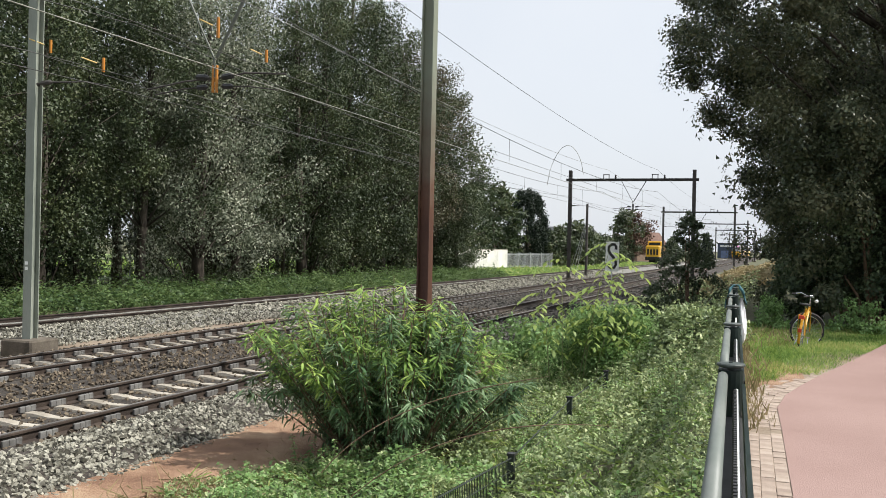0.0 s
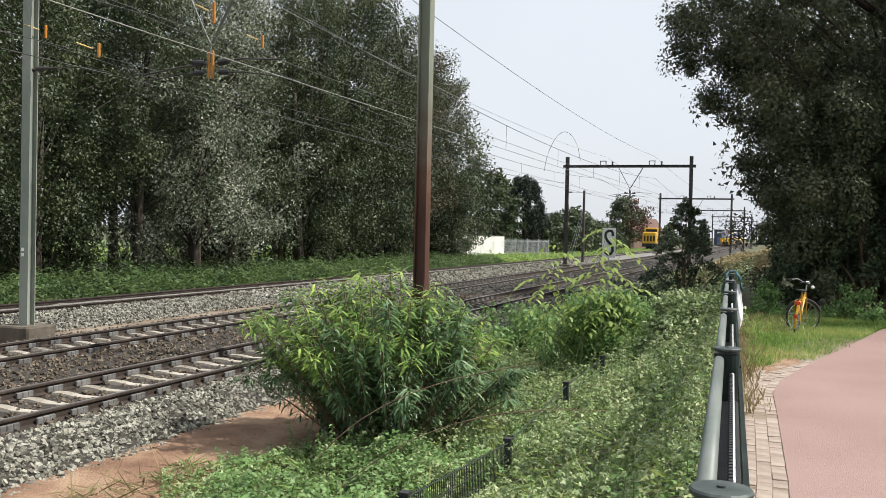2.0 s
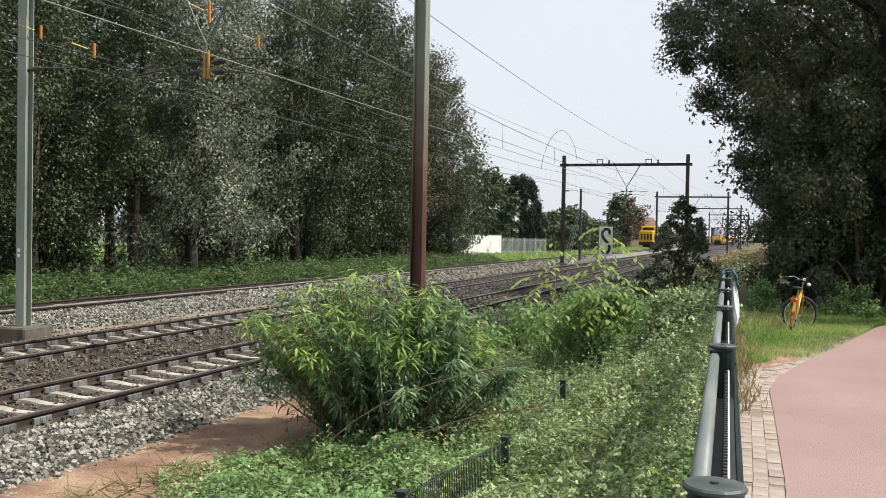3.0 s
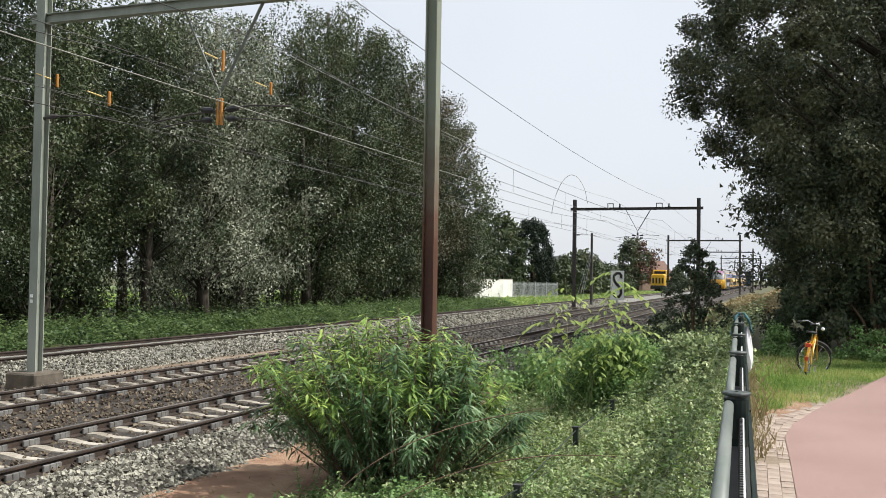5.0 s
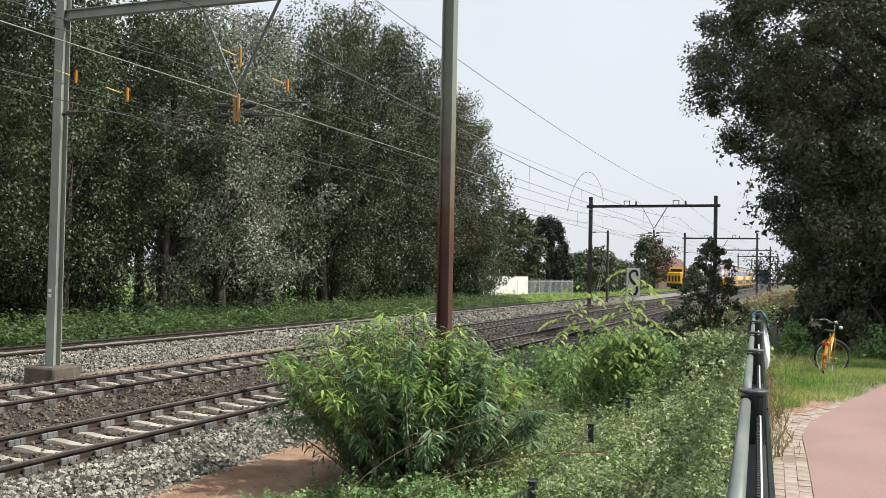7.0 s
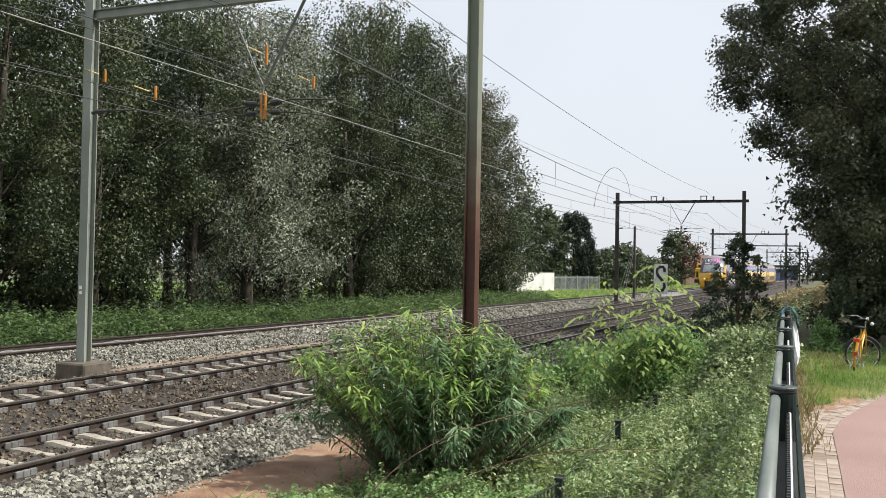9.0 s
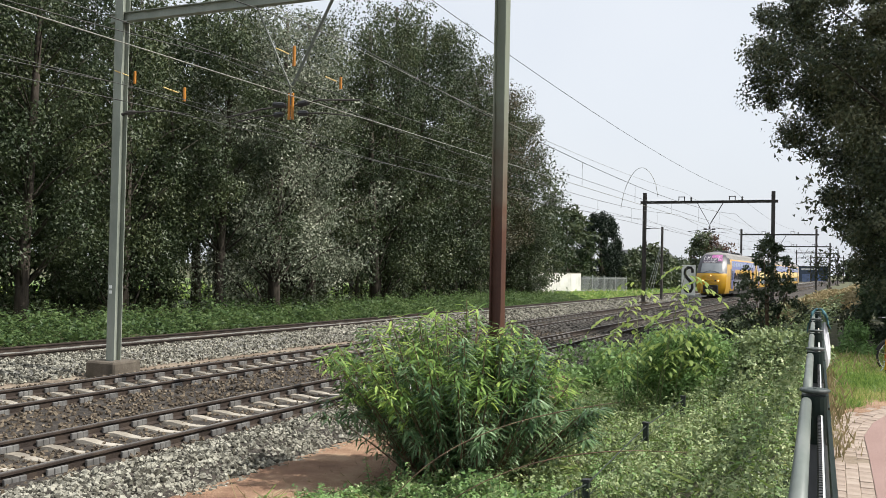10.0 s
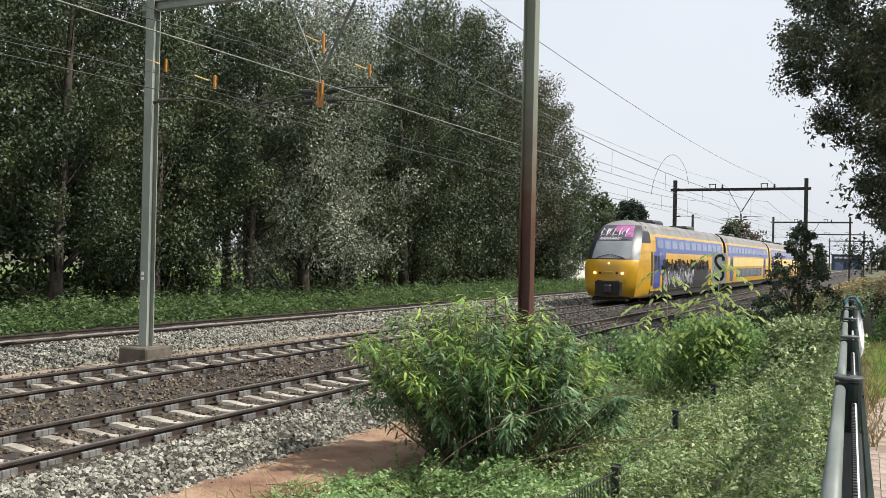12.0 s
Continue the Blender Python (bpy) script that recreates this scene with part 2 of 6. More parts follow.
M = {
    "soil": surface("soil_with_grass", [(0.04, 0.045, 0.02), (0.07, 0.075, 0.03), (0.10, 0.085, 0.05)], 0.6, 0.95, bump=0.5, bump_scale=25),
    "turf": surface("mown_turf", [(0.06, 0.105, 0.026), (0.10, 0.155, 0.04), (0.15, 0.20, 0.065)], 0.9, 0.95, bump=0.6, bump_scale=30, fine=0.8),
    "dirt": surface("reddish_dirt", [(0.128, 0.0663, 0.0374), (0.244, 0.14, 0.0857), (0.359, 0.251, 0.159)], 1.6, 0.95, bump=0.8, bump_scale=70, fine=1.1),
    "sand": surface("sandy_strip", [(0.128, 0.092, 0.06), (0.208, 0.16, 0.116), (0.264, 0.224, 0.168)], 0.8, 0.95, bump=0.5, bump_scale=40, fine=0.5),
    # Main line bed: stained brown, and darkened to stand for shade between stones
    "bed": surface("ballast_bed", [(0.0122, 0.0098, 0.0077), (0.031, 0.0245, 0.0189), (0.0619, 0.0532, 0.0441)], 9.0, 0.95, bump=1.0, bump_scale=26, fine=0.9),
    "bed_grey": surface("grey_ballast_bed", [(0.057, 0.055, 0.048), (0.162, 0.158, 0.14), (0.275, 0.271, 0.243)], 9.0, 0.95, bump=1.0, bump_scale=24, fine=0.9),
    "stone": surface("grey_crushed_stone", [(0.0575, 0.0542, 0.0418), (0.184, 0.177, 0.145), (0.345, 0.333, 0.275)], 5.0, 0.92, bump=0.5, bump_scale=60, island=0.5, spec=0.3),
    "stone_brown": surface("brown_stained_stone", [(0.0442, 0.0328, 0.0222), (0.0965, 0.0733, 0.0483), (0.175, 0.141, 0.0991)], 2.0, 0.9, bump=0.3, bump_scale=50, island=0.5),
    "stone_dark": surface("dark_crushed_stone", [(0.02, 0.018, 0.015), (0.055, 0.05, 0.043), (0.12, 0.112, 0.098)], 2.0, 0.9, bump=0.3, bump_scale=50, island=0.5),
    "rail": surface("rusty_rail", [(0.018, 0.012, 0.009), (0.034, 0.023, 0.017), (0.06, 0.042, 0.03)], 3.0, 0.75, 0.1, 0.3, 40),
    "rail_top": surface("worn_rail_top", [(0.16, 0.145, 0.135), (0.24, 0.225, 0.21), (0.33, 0.31, 0.29)], 2.0, 0.45, 0.7, 0.1, 50, stretch=(8, 0.3, 8)),
    "concrete": surface("weathered_concrete", [(0.18, 0.158, 0.126), (0.306, 0.275, 0.225), (0.414, 0.378, 0.32)], 4.0, 0.9, bump=0.3, bump_scale=60, objects=0.25),
    "block": surface("grey_fastening", [(0.0901, 0.0867, 0.0819), (0.132, 0.128, 0.122), (0.179, 0.177, 0.167)], 6.0, 0.8, bump=0.2, bump_scale=60, objects=0.3),
    "footing": surface("dark_footing", [(0.061, 0.051, 0.038), (0.102, 0.085, 0.065), (0.15, 0.13, 0.102)], 3.0, 0.95, bump=0.5, bump_scale=30),
    "mast": surface("greygreen_paint", [(0.174, 0.197, 0.166), (0.229, 0.253, 0.214), (0.285, 0.304, 0.261)], 2.0, 0.55, bump=0.08, bump_scale=30, stretch=(1, 1, 0.3)),
    "mast_dark": surface("dark_steel", [(0.03, 0.026, 0.024), (0.05, 0.044, 0.04), (0.075, 0.065, 0.06)], 2.0, 0.6, bump=0.1),
    "hanger_paint": surface("dark_hanger_paint", [(0.07, 0.08, 0.068), (0.11, 0.12, 0.10), (0.15, 0.16, 0.135)], 3.0, 0.6, bump=0.05),
    "wire": surface("aged_copper_wire", [(0.05, 0.05, 0.045), (0.09, 0.09, 0.08)], 2.0, 0.5, 0.5, 0.0),
    "wire_light": surface("grey_wire", [(0.22, 0.22, 0.19), (0.30, 0.30, 0.26)], 2.0, 0.5, 0.3, 0.0),
    "insulator": surface("orange_insulator", [(0.36, 0.136, 0.016), (0.48, 0.2, 0.024)], 8.0, 0.45, bump=0.0),
    "insulator_yellow": surface("yellow_sleeve", [(0.6, 0.42, 0.12), (0.7, 0.52, 0.2)], 8.0, 0.45, bump=0.0),
    "black": surface("black_plastic", [(0.012, 0.012, 0.013), (0.03, 0.03, 0.032)], 5.0, 0.5, bump=0.0),
    "bark": surface("brown_bark", [(0.02, 0.016, 0.012), (0.05, 0.04, 0.03), (0.085, 0.07, 0.055)], 5.0, 0.95, bump=0.8, bump_scale=22, stretch=(1, 1, 0.25)),
    "rail_green": surface("dark_green_gloss", [(0.006, 0.012, 0.010), (0.010, 0.018, 0.015), (0.018, 0.03, 0.026)], 3.0, 0.5, bump=0.03, bump_scale=25, spec=0.2),
    # Top tube lighter than the posts: sky reflection put into the paint colour
    "rail_worn": surface("grey_green_paint_sky_sheen", [(0.101, 0.121, 0.109), (0.14, 0.16, 0.144), (0.187, 0.203, 0.187)], 5.0, 0.5, bump=0.05, bump_scale=30, spec=0.35, stretch=(1, 0.3, 1)),
    # Cap colour lifted above that of the posts, to stand for reflected sky
    "rail_cap": surface("sky_toned_cap_paint", [(0.035, 0.045, 0.042), (0.06, 0.072, 0.068), (0.11, 0.125, 0.118)], 8.0, 0.5, bump=0.05, bump_scale=40, spec=0.3),
    "asphalt_red": surface("red_asphalt", [(0.223, 0.146, 0.128), (0.265, 0.177, 0.157), (0.307, 0.211, 0.188)], 0.5, 0.92, bump=0.4, bump_scale=110, fine=1.5, spec=0.25),
    "brick": surface("pale_red_paver", [(0.24, 0.185, 0.15), (0.307, 0.245, 0.199), (0.37, 0.305, 0.252)], 7.0, 0.9, bump=0.3, bump_scale=70, objects=0.3),
    "leaf_tree": foliage("alder_leaves", [(0.0131, 0.025, 0.0109), (0.0296, 0.0473, 0.0199), (0.0575, 0.0779, 0.0317), (0.102, 0.115, 0.0501)], 0.5, 0.2, 0.35, vary=0.22),
    "leaf_silver": foliage("grey_backed_leaves", [(0.0415, 0.0631, 0.0346), (0.0983, 0.121, 0.0756), (0.208, 0.229, 0.166), (0.376, 0.401, 0.292)], 0.5, 0.18, 0.6, vary=0.3),
    "leaf_dark": foliage("dark_maple_leaves", [(0.0245, 0.0317, 0.021), (0.0459, 0.0643, 0.033), (0.0814, 0.0924, 0.0463), (0.131, 0.134, 0.0728)], 0.5, 0.18, 0.5),
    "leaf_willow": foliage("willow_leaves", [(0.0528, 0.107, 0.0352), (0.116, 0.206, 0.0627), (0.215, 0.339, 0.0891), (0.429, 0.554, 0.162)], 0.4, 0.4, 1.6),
    # Darker willow leaves: older growth, with the bush's inner shade in their colour
    "leaf_willow_old": foliage("willow_leaves_shade_toned", [(0.0354, 0.0774, 0.0339), (0.0774, 0.152, 0.0679), (0.144, 0.238, 0.108), (0.309, 0.42, 0.26)], 0.38, 0.3, 1.6, 0.5),
    "leaf_olive": foliage("olive_brown_leaves", [(0.0242, 0.03, 0.0144), (0.055, 0.056, 0.0288), (0.0935, 0.085, 0.048), (0.143, 0.12, 0.078)], 0.5, 0.2, 0.4, vary=0.22),
    "leaf_weed": foliage("weed_leaves", [(0.0607, 0.119, 0.0423), (0.123, 0.217, 0.0676), (0.195, 0.322, 0.119), (0.269, 0.407, 0.169)], 0.5, 0.35, 0.8),
    "leaf_elder": foliage("pale_elder_leaves", [(0.152, 0.221, 0.0585), (0.233, 0.325, 0.0923), (0.325, 0.417, 0.139)], 0.45, 0.45, 1.6),
    "leaf_bramble": foliage("bramble_leaves", [(0.0673, 0.0976, 0.0488), (0.157, 0.216, 0.0917), (0.281, 0.35, 0.156), (0.426, 0.462, 0.251)], 0.52, 0.18, 1.1, vary=0.4),
    "leaf_nettle": foliage("nettle_leaves", [(0.0205, 0.0445, 0.0158), (0.0513, 0.096, 0.0317), (0.0889, 0.143, 0.0475), (0.137, 0.199, 0.0792)], 0.5, 0.35, 0.9),
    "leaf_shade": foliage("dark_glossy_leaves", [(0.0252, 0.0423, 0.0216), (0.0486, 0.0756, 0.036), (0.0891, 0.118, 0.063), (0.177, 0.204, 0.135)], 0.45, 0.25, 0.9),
    "leaf_hedge": foliage("dark_hedge_leaves", [(0.0257, 0.0463, 0.0257), (0.0579, 0.0889, 0.0451), (0.1, 0.139, 0.0685), (0.191, 0.231, 0.123)], 0.5, 0.25, 0.7),
    "leaf_cypress": foliage("cypress_sprays", [(0.008, 0.016, 0.010), (0.014, 0.026, 0.015), (0.022, 0.036, 0.02)], 0.7, 0.1, 0.5),
    "leaf_red": foliage("copper_leaves", [(0.05, 0.03, 0.02), (0.09, 0.05, 0.03), (0.13, 0.08, 0.045)], 0.6, 0.2, 0.5),
    "grass": foliage("grass_blades", [(0.072, 0.141, 0.034), (0.13, 0.232, 0.055), (0.218, 0.325, 0.082), (0.377, 0.382, 0.152)], 0.5, 0.4, 0.8),
    "dry": foliage("dry_grass", [(0.13, 0.12, 0.05), (0.24, 0.20, 0.10), (0.33, 0.28, 0.16)], 0.7, 0.3, 0.8),
    "stem": surface("brown_stem", [(0.08, 0.045, 0.03), (0.16, 0.10, 0.065), (0.22, 0.16, 0.10)], 8.0, 0.8, bump=0.2),
    "white": surface("white_render", [(0.495, 0.486, 0.45), (0.612, 0.603, 0.567), (0.684, 0.675, 0.648)], 0.7, 0.9, bump=0.1, bump_scale=40),
    "galv": surface("galvanised_steel", [(0.28, 0.29, 0.30), (0.38, 0.39, 0.40), (0.46, 0.47, 0.48)], 3.0, 0.45, 0.6, 0.05),
    "sign": surface("white_enamel", [(0.68, 0.70, 0.68), (0.78, 0.79, 0.77)], 5.0, 0.4, bump=0.0),
    "yellow": surface("yellow_train_paint", [(0.496, 0.264, 0.01), (0.576, 0.32, 0.014), (0.624, 0.36, 0.024)], 0.9, 0.35, bump=0.02, coat=0.3),
    # Paler yellow, with the sky's reflection on the coach side in its colour
    "yellow_pale": surface("yellow_paint_sky_sheen", [(0.68, 0.52, 0.18), (0.74, 0.58, 0.24)], 0.9, 0.4, bump=0.02),
    "blue": surface("blue_train_paint", [(0.035, 0.06, 0.25), (0.05, 0.085, 0.32)], 0.9, 0.35, bump=0.02, coat=0.3),
    "roof_grey": surface("dusty_grey_roof", [(0.13, 0.125, 0.12), (0.20, 0.195, 0.185), (0.26, 0.25, 0.24)], 0.8, 0.8, bump=0.1),
    "hood": surface("dark_grey_hood", [(0.02, 0.02, 0.023), (0.036, 0.036, 0.04)], 1.0, 0.4, bump=0.02),
    "glass": surface("dark_train_glass", [(0.02, 0.024, 0.03), (0.035, 0.04, 0.05)], 1.0, 0.08, bump=0.0, spec=0.9),
    "glass_blue": surface("bluish_train_glass", [(0.10, 0.14, 0.26), (0.16, 0.21, 0.34)], 1.0, 0.1, bump=0.0, spec=0.9),
    "under": surface("underframe_black", [(0.015, 0.014, 0.013), (0.03, 0.027, 0.024)], 2.0, 0.8, bump=0.2),
    "pink": surface("magenta_spray", [(0.24, 0.05, 0.19), (0.42, 0.12, 0.32)], 3.0, 0.5, bump=0.0),
    "purple": surface("violet_spray", [(0.05, 0.043, 0.062), (0.085, 0.07, 0.1)], 3.0, 0.5, bump=0.0),
    "spray_white": surface("silver_spray", [(0.34, 0.34, 0.36), (0.5, 0.5, 0.52)], 3.0, 0.5, bump=0.0),
    "spray_dark": surface("black_spray", [(0.012, 0.011, 0.013), (0.035, 0.03, 0.032)], 2.0, 0.6, bump=0.0),
    "lamp": glow("warm_headlight", (1.0, 0.62, 0.25), 1.6),
    "bike_yellow": surface("yellow_bike_paint", [(0.496, 0.24, 0.01), (0.56, 0.288, 0.016)], 6.0, 0.35, bump=0.0, coat=0.4),
    "bike_red": surface("red_plastic", [(0.5, 0.035, 0.015), (0.6, 0.06, 0.02)], 6.0, 0.4, bump=0.0),
    "chrome": surface("chrome", [(0.55, 0.55, 0.56), (0.65, 0.65, 0.66)], 6.0, 0.2, 1.0, 0.0),
    "rubber": surface("black_rubber", [(0.012, 0.012, 0.012), (0.03, 0.03, 0.03)], 8.0, 0.8, bump=0.1),
    "plastic_white": surface("white_bag_film", [(0.62, 0.64, 0.67), (0.78, 0.79, 0.81)], 6.0, 0.4, bump=0.2, bump_scale=18),
    "cloth_teal": surface("teal_cloth", [(0.04, 0.115, 0.138), (0.081, 0.196, 0.218)], 12.0, 0.9, bump=0.3),
    "tile": surface("brown_roof_tiles", [(0.10, 0.055, 0.04), (0.17, 0.095, 0.07)], 2.0, 0.8, bump=0.2),
    "wall_brick": surface("house_brick", [(0.22, 0.15, 0.11), (0.32, 0.23, 0.17)], 2.0, 0.9, bump=0.2),
    "steel_blue": surface("blue_cladding", [(0.03, 0.045, 0.075), (0.05, 0.07, 0.11)], 1.0, 0.6, bump=0.05),
    "fence_green": surface("dark_green_mesh", [(0.012, 0.02, 0.016), (0.025, 0.035, 0.028)], 3.0, 0.6, bump=0.0),
}


# ---------------- mesh tools ----------------
class Build:
    """Collects verts and faces of one mesh."""

    def __init__(self):
        self.v, self.f, self.mi = [], [], []

    def add(self, verts, faces, mi=0):
        o = len(self.v)
        self.v.extend(tuple(p) for p in verts)
        self.f.extend(tuple(i + o for i in f) for f in faces)
        self.mi.extend([mi] * len(faces))
        return self

    def box(self, x0, x1, y0, y1, z0, z1, m=None, c=0.0, mi=0):
        """A box with its upright and upper edges cut by c."""
        if c <= 0:
            vs = [(x, y, z) for z in (z0, z1) for x, y in ((x0, y0), (x1, y0), (x1, y1), (x0, y1))]
            fs = [(3, 2, 1, 0), (4, 5, 6, 7), (0, 1, 5, 4), (1, 2, 6, 5), (2, 3, 7, 6), (3, 0, 4, 7)]
        else:
            def ring(i, z):
                return [(x0 + c + i, y0 + i, z), (x1 - c - i, y0 + i, z), (x1 - i, y0 + c + i, z), (x1 - i, y1 - c - i, z), (x1 - c - i, y1 - i, z), (x0 + c + i, y1 - i, z), (x0 + i, y1 - c - i, z), (x0 + i, y0 + c + i, z)]
            vs = ring(0, z0) + ring(0, z1 - c) + ring(c * 0.7, z1)
            fs = [tuple(range(7, -1, -1)), tuple(range(16, 24))]
            for r in (0, 8):
                fs += [(r + i, r + (i + 1) % 8, r + 8 + (i + 1) % 8, r + 8 + i) for i in range(8)]
        if m is not None:
            vs = [m @ Vector(p) for p in vs]
        return self.add(vs, fs, mi)

    def tube(self, pts, r, seg=8, close=True, mi=0):
        """A tube along points; r is one radius or one for each point."""
        pts = [Vector(p) for p in pts]
        rs = [float(q) for q in (r if isinstance(r, (list, tuple)) else [r] * len(pts))]
        vs, fs = [], []
        for i, p in enumerate(pts):
            d = (pts[min(i + 1, len(pts) - 1)] - pts[max(i - 1, 0)])
            d = d.normalized() if d.length > 1e-9 else Vector((0, 0, 1))
            a = d.cross(Vector((0, 0, 1)) if abs(d.z) < 0.95 else Vector((1, 0, 0))).normalized()
            b = a.cross(d)
            for k in range(seg):
                t = 2 * math.pi * k / seg
                vs.append(p + rs[i] * (math.cos(t) * a + math.sin(t) * b))
        for i in range(len(pts) - 1):
            for k in range(seg):
                fs.append((i * seg + k, i * seg + (k + 1) % seg, (i + 1) * seg + (k + 1) % seg, (i + 1) * seg + k))
        if close:
            fs += [tuple(range(seg - 1, -1, -1)), tuple(range((len(pts) - 1) * seg, len(pts) * seg))]
        return self.add(vs, fs, mi)

    def turned(self, rows, centre=(0, 0, 0), seg=16, mi=0):
        """A turned form from rows of (radius, z)."""
        c = Vector(centre)
        vs = [c + Vector((r * math.cos(2 * math.pi * k / seg), r * math.sin(2 * math.pi * k / seg), z)) for r, z in rows for k in range(seg)]
        fs = [(i * seg + k, i * seg + (k + 1) % seg, (i + 1) * seg + (k + 1) % seg, (i + 1) * seg + k) for i in range(len(rows) - 1) for k in range(seg)]
        fs += [tuple(range(seg - 1, -1, -1)), tuple(range((len(rows) - 1) * seg, len(rows) * seg))]
        return self.add(vs, fs, mi)

    def extrude(self, outline, y0, y1, mi=0, m=None):
        """An outline of (x, z), run from y0 to y1."""
        n = len(outline)
        vs = [(x, y, z) for y in (y0, y1) for x, z in outline]
        if m is not None:
            vs = [m @ Vector(p) for p in vs]
        fs = [(i, (i + 1) % n, n + (i + 1) % n, n + i) for i in range(n)] + [tuple(range(n - 1, -1, -1)), tuple(range(n, 2 * n))]
        return self.add(vs, fs, mi)

    def mesh(self, name, mats, smooth=False):
        me = bpy.data.meshes.new(name)
        me.from_pydata(self.v, [], self.f)
        for m in mats if isinstance(mats, (list, tuple)) else [mats]:
            me.materials.append(M[m])
        me.polygons.foreach_set("material_index", self.mi)
        if smooth:
            me.polygons.foreach_set("use_smooth", [True] * len(self.f))
        bm = bmesh.new()
        bm.from_mesh(me)
        bmesh.ops.recalc_face_normals(bm, faces=bm.faces)
        bm.to_mesh(me)
        bm.free()
        return me


def raw_mesh(name, verts, faces, mat):
    """A mesh from arrays of verts and of equal-sided faces."""
    me = bpy.data.meshes.new(name)
    verts, faces = np.asarray(verts, np.float32), np.asarray(faces, np.int32)
    k = faces.shape[1]
    me.vertices.add(len(verts))
    me.vertices.foreach_set("co", verts.ravel())
    me.loops.add(faces.size)
    me.loops.foreach_set("vertex_index", faces.ravel())
    me.polygons.add(len(faces))
    me.polygons.foreach_set("loop_start", np.arange(0, faces.size, k, dtype=np.int32))
    me.update(calc_edges=True)
    me.materials.append(M[mat])
    return me


def part(name, build, mat, parent, label="", smooth=False):
    """Links a mesh as one object under a thing or a part."""
    me = build.mesh(name, mat, smooth) if isinstance(build, Build) else build
    ob = new(name, me)
    ob.parent = parent
    return tagged(ob, label)


def thing(name, m, label, category, group="", kind=""):
    ob = new(name)
    ob.matrix_basis = m
    return tagged(ob, label, category, group, kind)


def solid(name, build, mat, label, category, m=None, kind="", group="", smooth=False):
    me = build.mesh(name, mat, smooth) if isinstance(build, Build) else build
    ob = new(name, me)
    if m is not None:
        ob.matrix_basis = m
    return tagged(ob, label, category, group, kind)


# Leaf outlines: (across, along) as shares of the length, and their bend
LEAF_OVAL = np.array([(0, 0, 0), (0.32, 0.35, 0.06), (0.26, 0.72, 0.05), (0, 1, -0.08), (-0.26, 0.72, 0.05), (-0.32, 0.35, 0.06)])
LEAF_LANCE = np.array([(0, 0, 0), (0.085, 0.35, 0.02), (0.06, 0.72, -0.03), (0, 1, -0.14), (-0.06, 0.72, -0.03), (-0.085, 0.35, 0.02)])
LEAF_QUAD = np.array([(0, 0, 0), (0.36, 0.5, 0.05), (0, 1, 0), (-0.36, 0.5, 0.05)])
LEAF_POINT = np.array([(0, 0, 0), (0.29, 0.36, 0.1), (0, 1, -0.12), (-0.29, 0.36, 0.1)])
LEAF_TRI = np.array([(-0.34, 0.1, 0), (0.3, 0.3, 0.05), (-0.05, 1.0, 0)])
BLADE = np.array([(-0.03, 0, 0), (0.03, 0, 0), (0.012, 0.7, 0.10), (-0.012, 0.7, 0.10)])


def leaves(name, places, ways, ups, sizes, outline, mat):
    """One mesh of many leaves: their feet, the ways they point, their upper sides and lengths."""
    w = ways / np.maximum(np.linalg.norm(ways, axis=1, keepdims=True), 1e-6)
    side = np.cross(w, ups)
    side /= np.maximum(np.linalg.norm(side, axis=1, keepdims=True), 1e-6)
    up = np.cross(side, w)
    o = outline[None, :, :] * sizes[:, None, None]
    v = places[:, None, :] + o[:, :, 0:1] * side[:, None, :] + o[:, :, 1:2] * w[:, None, :] + o[:, :, 2:3] * up[:, None, :]
    k = len(outline)
    f = np.arange(len(places) * k).reshape(-1, k)
    return raw_mesh(name, v.reshape(-1, 3), f, mat)


def rand_dirs(rng, n):
    d = rng.normal(size=(n, 3))
    return d / np.linalg.norm(d, axis=1, keepdims=True)


# ---------------- ground ----------------
def make_ground():
    ls = sorted(set([-2500, -900, -400, -150, -80, -40, -25, -15, -10, -7] + [x * 0.5 for x in range(-10, 60)] + [32, 35, 40, 50, 60, 80, 120, 200, 400, 900, 2500]))
    ss = [-300, -100, -40, -20] + [x * 1.0 for x in range(-10, 60)] + [x * 5.0 for x in range(12, 60)] + [350, 500, 800, 1500, 3500]
    v, f = [], []
    for s in ss:
        for l in ls:
            z = ground_z(s, l) + 0.05 * noise.noise((s * 0.5, l * 0.5, 0)) * (1 if (l < 6.5 or l > 23) else 0.2)
            v.append(at(s, l, z))
    n = len(ls)
    for i in range(len(ss) - 1):
        for j in range(n - 1):
            f.append((i * n + j, i * n + j + 1, (i + 1) * n + j + 1, (i + 1) * n + j))
    b = Build().add(v, f)
    solid("ground", b, "soil", "dark soil with weeds and short grass", "ground", kind="structure", smooth=True)


def strip(name, l0, l1, z, mat, label, category, s0=-15.0, s1=420.0, rough=0.02, step=0.5, turn=0.0, stop=60.0, cell=0.18):
    """A band of loose ground along the line, with frayed edges."""
    ls = list(np.linspace(l0, l1, max(3, int((l1 - l0) / cell))))
    ss = [s0 + step * i for i in range(int((stop - s0) / step))] + [60 + 6 * i for i in range(int((s1 - 60) / 6))]
    v, f = [], []
    for s in ss:
        for j, l in enumerate(ls):
            edge = j in (0, len(ls) - 1)
            dl = 0.22 * noise.noise((s * 0.9, l, 4.0)) if edge else 0
            v.append(at(s, l + dl - turn * s, (z(l) if callable(z) else z) + rough * noise.noise((s * 2.5, l * 2.5, 2)) - (0.05 if edge else 0)))
    n = len(ls)
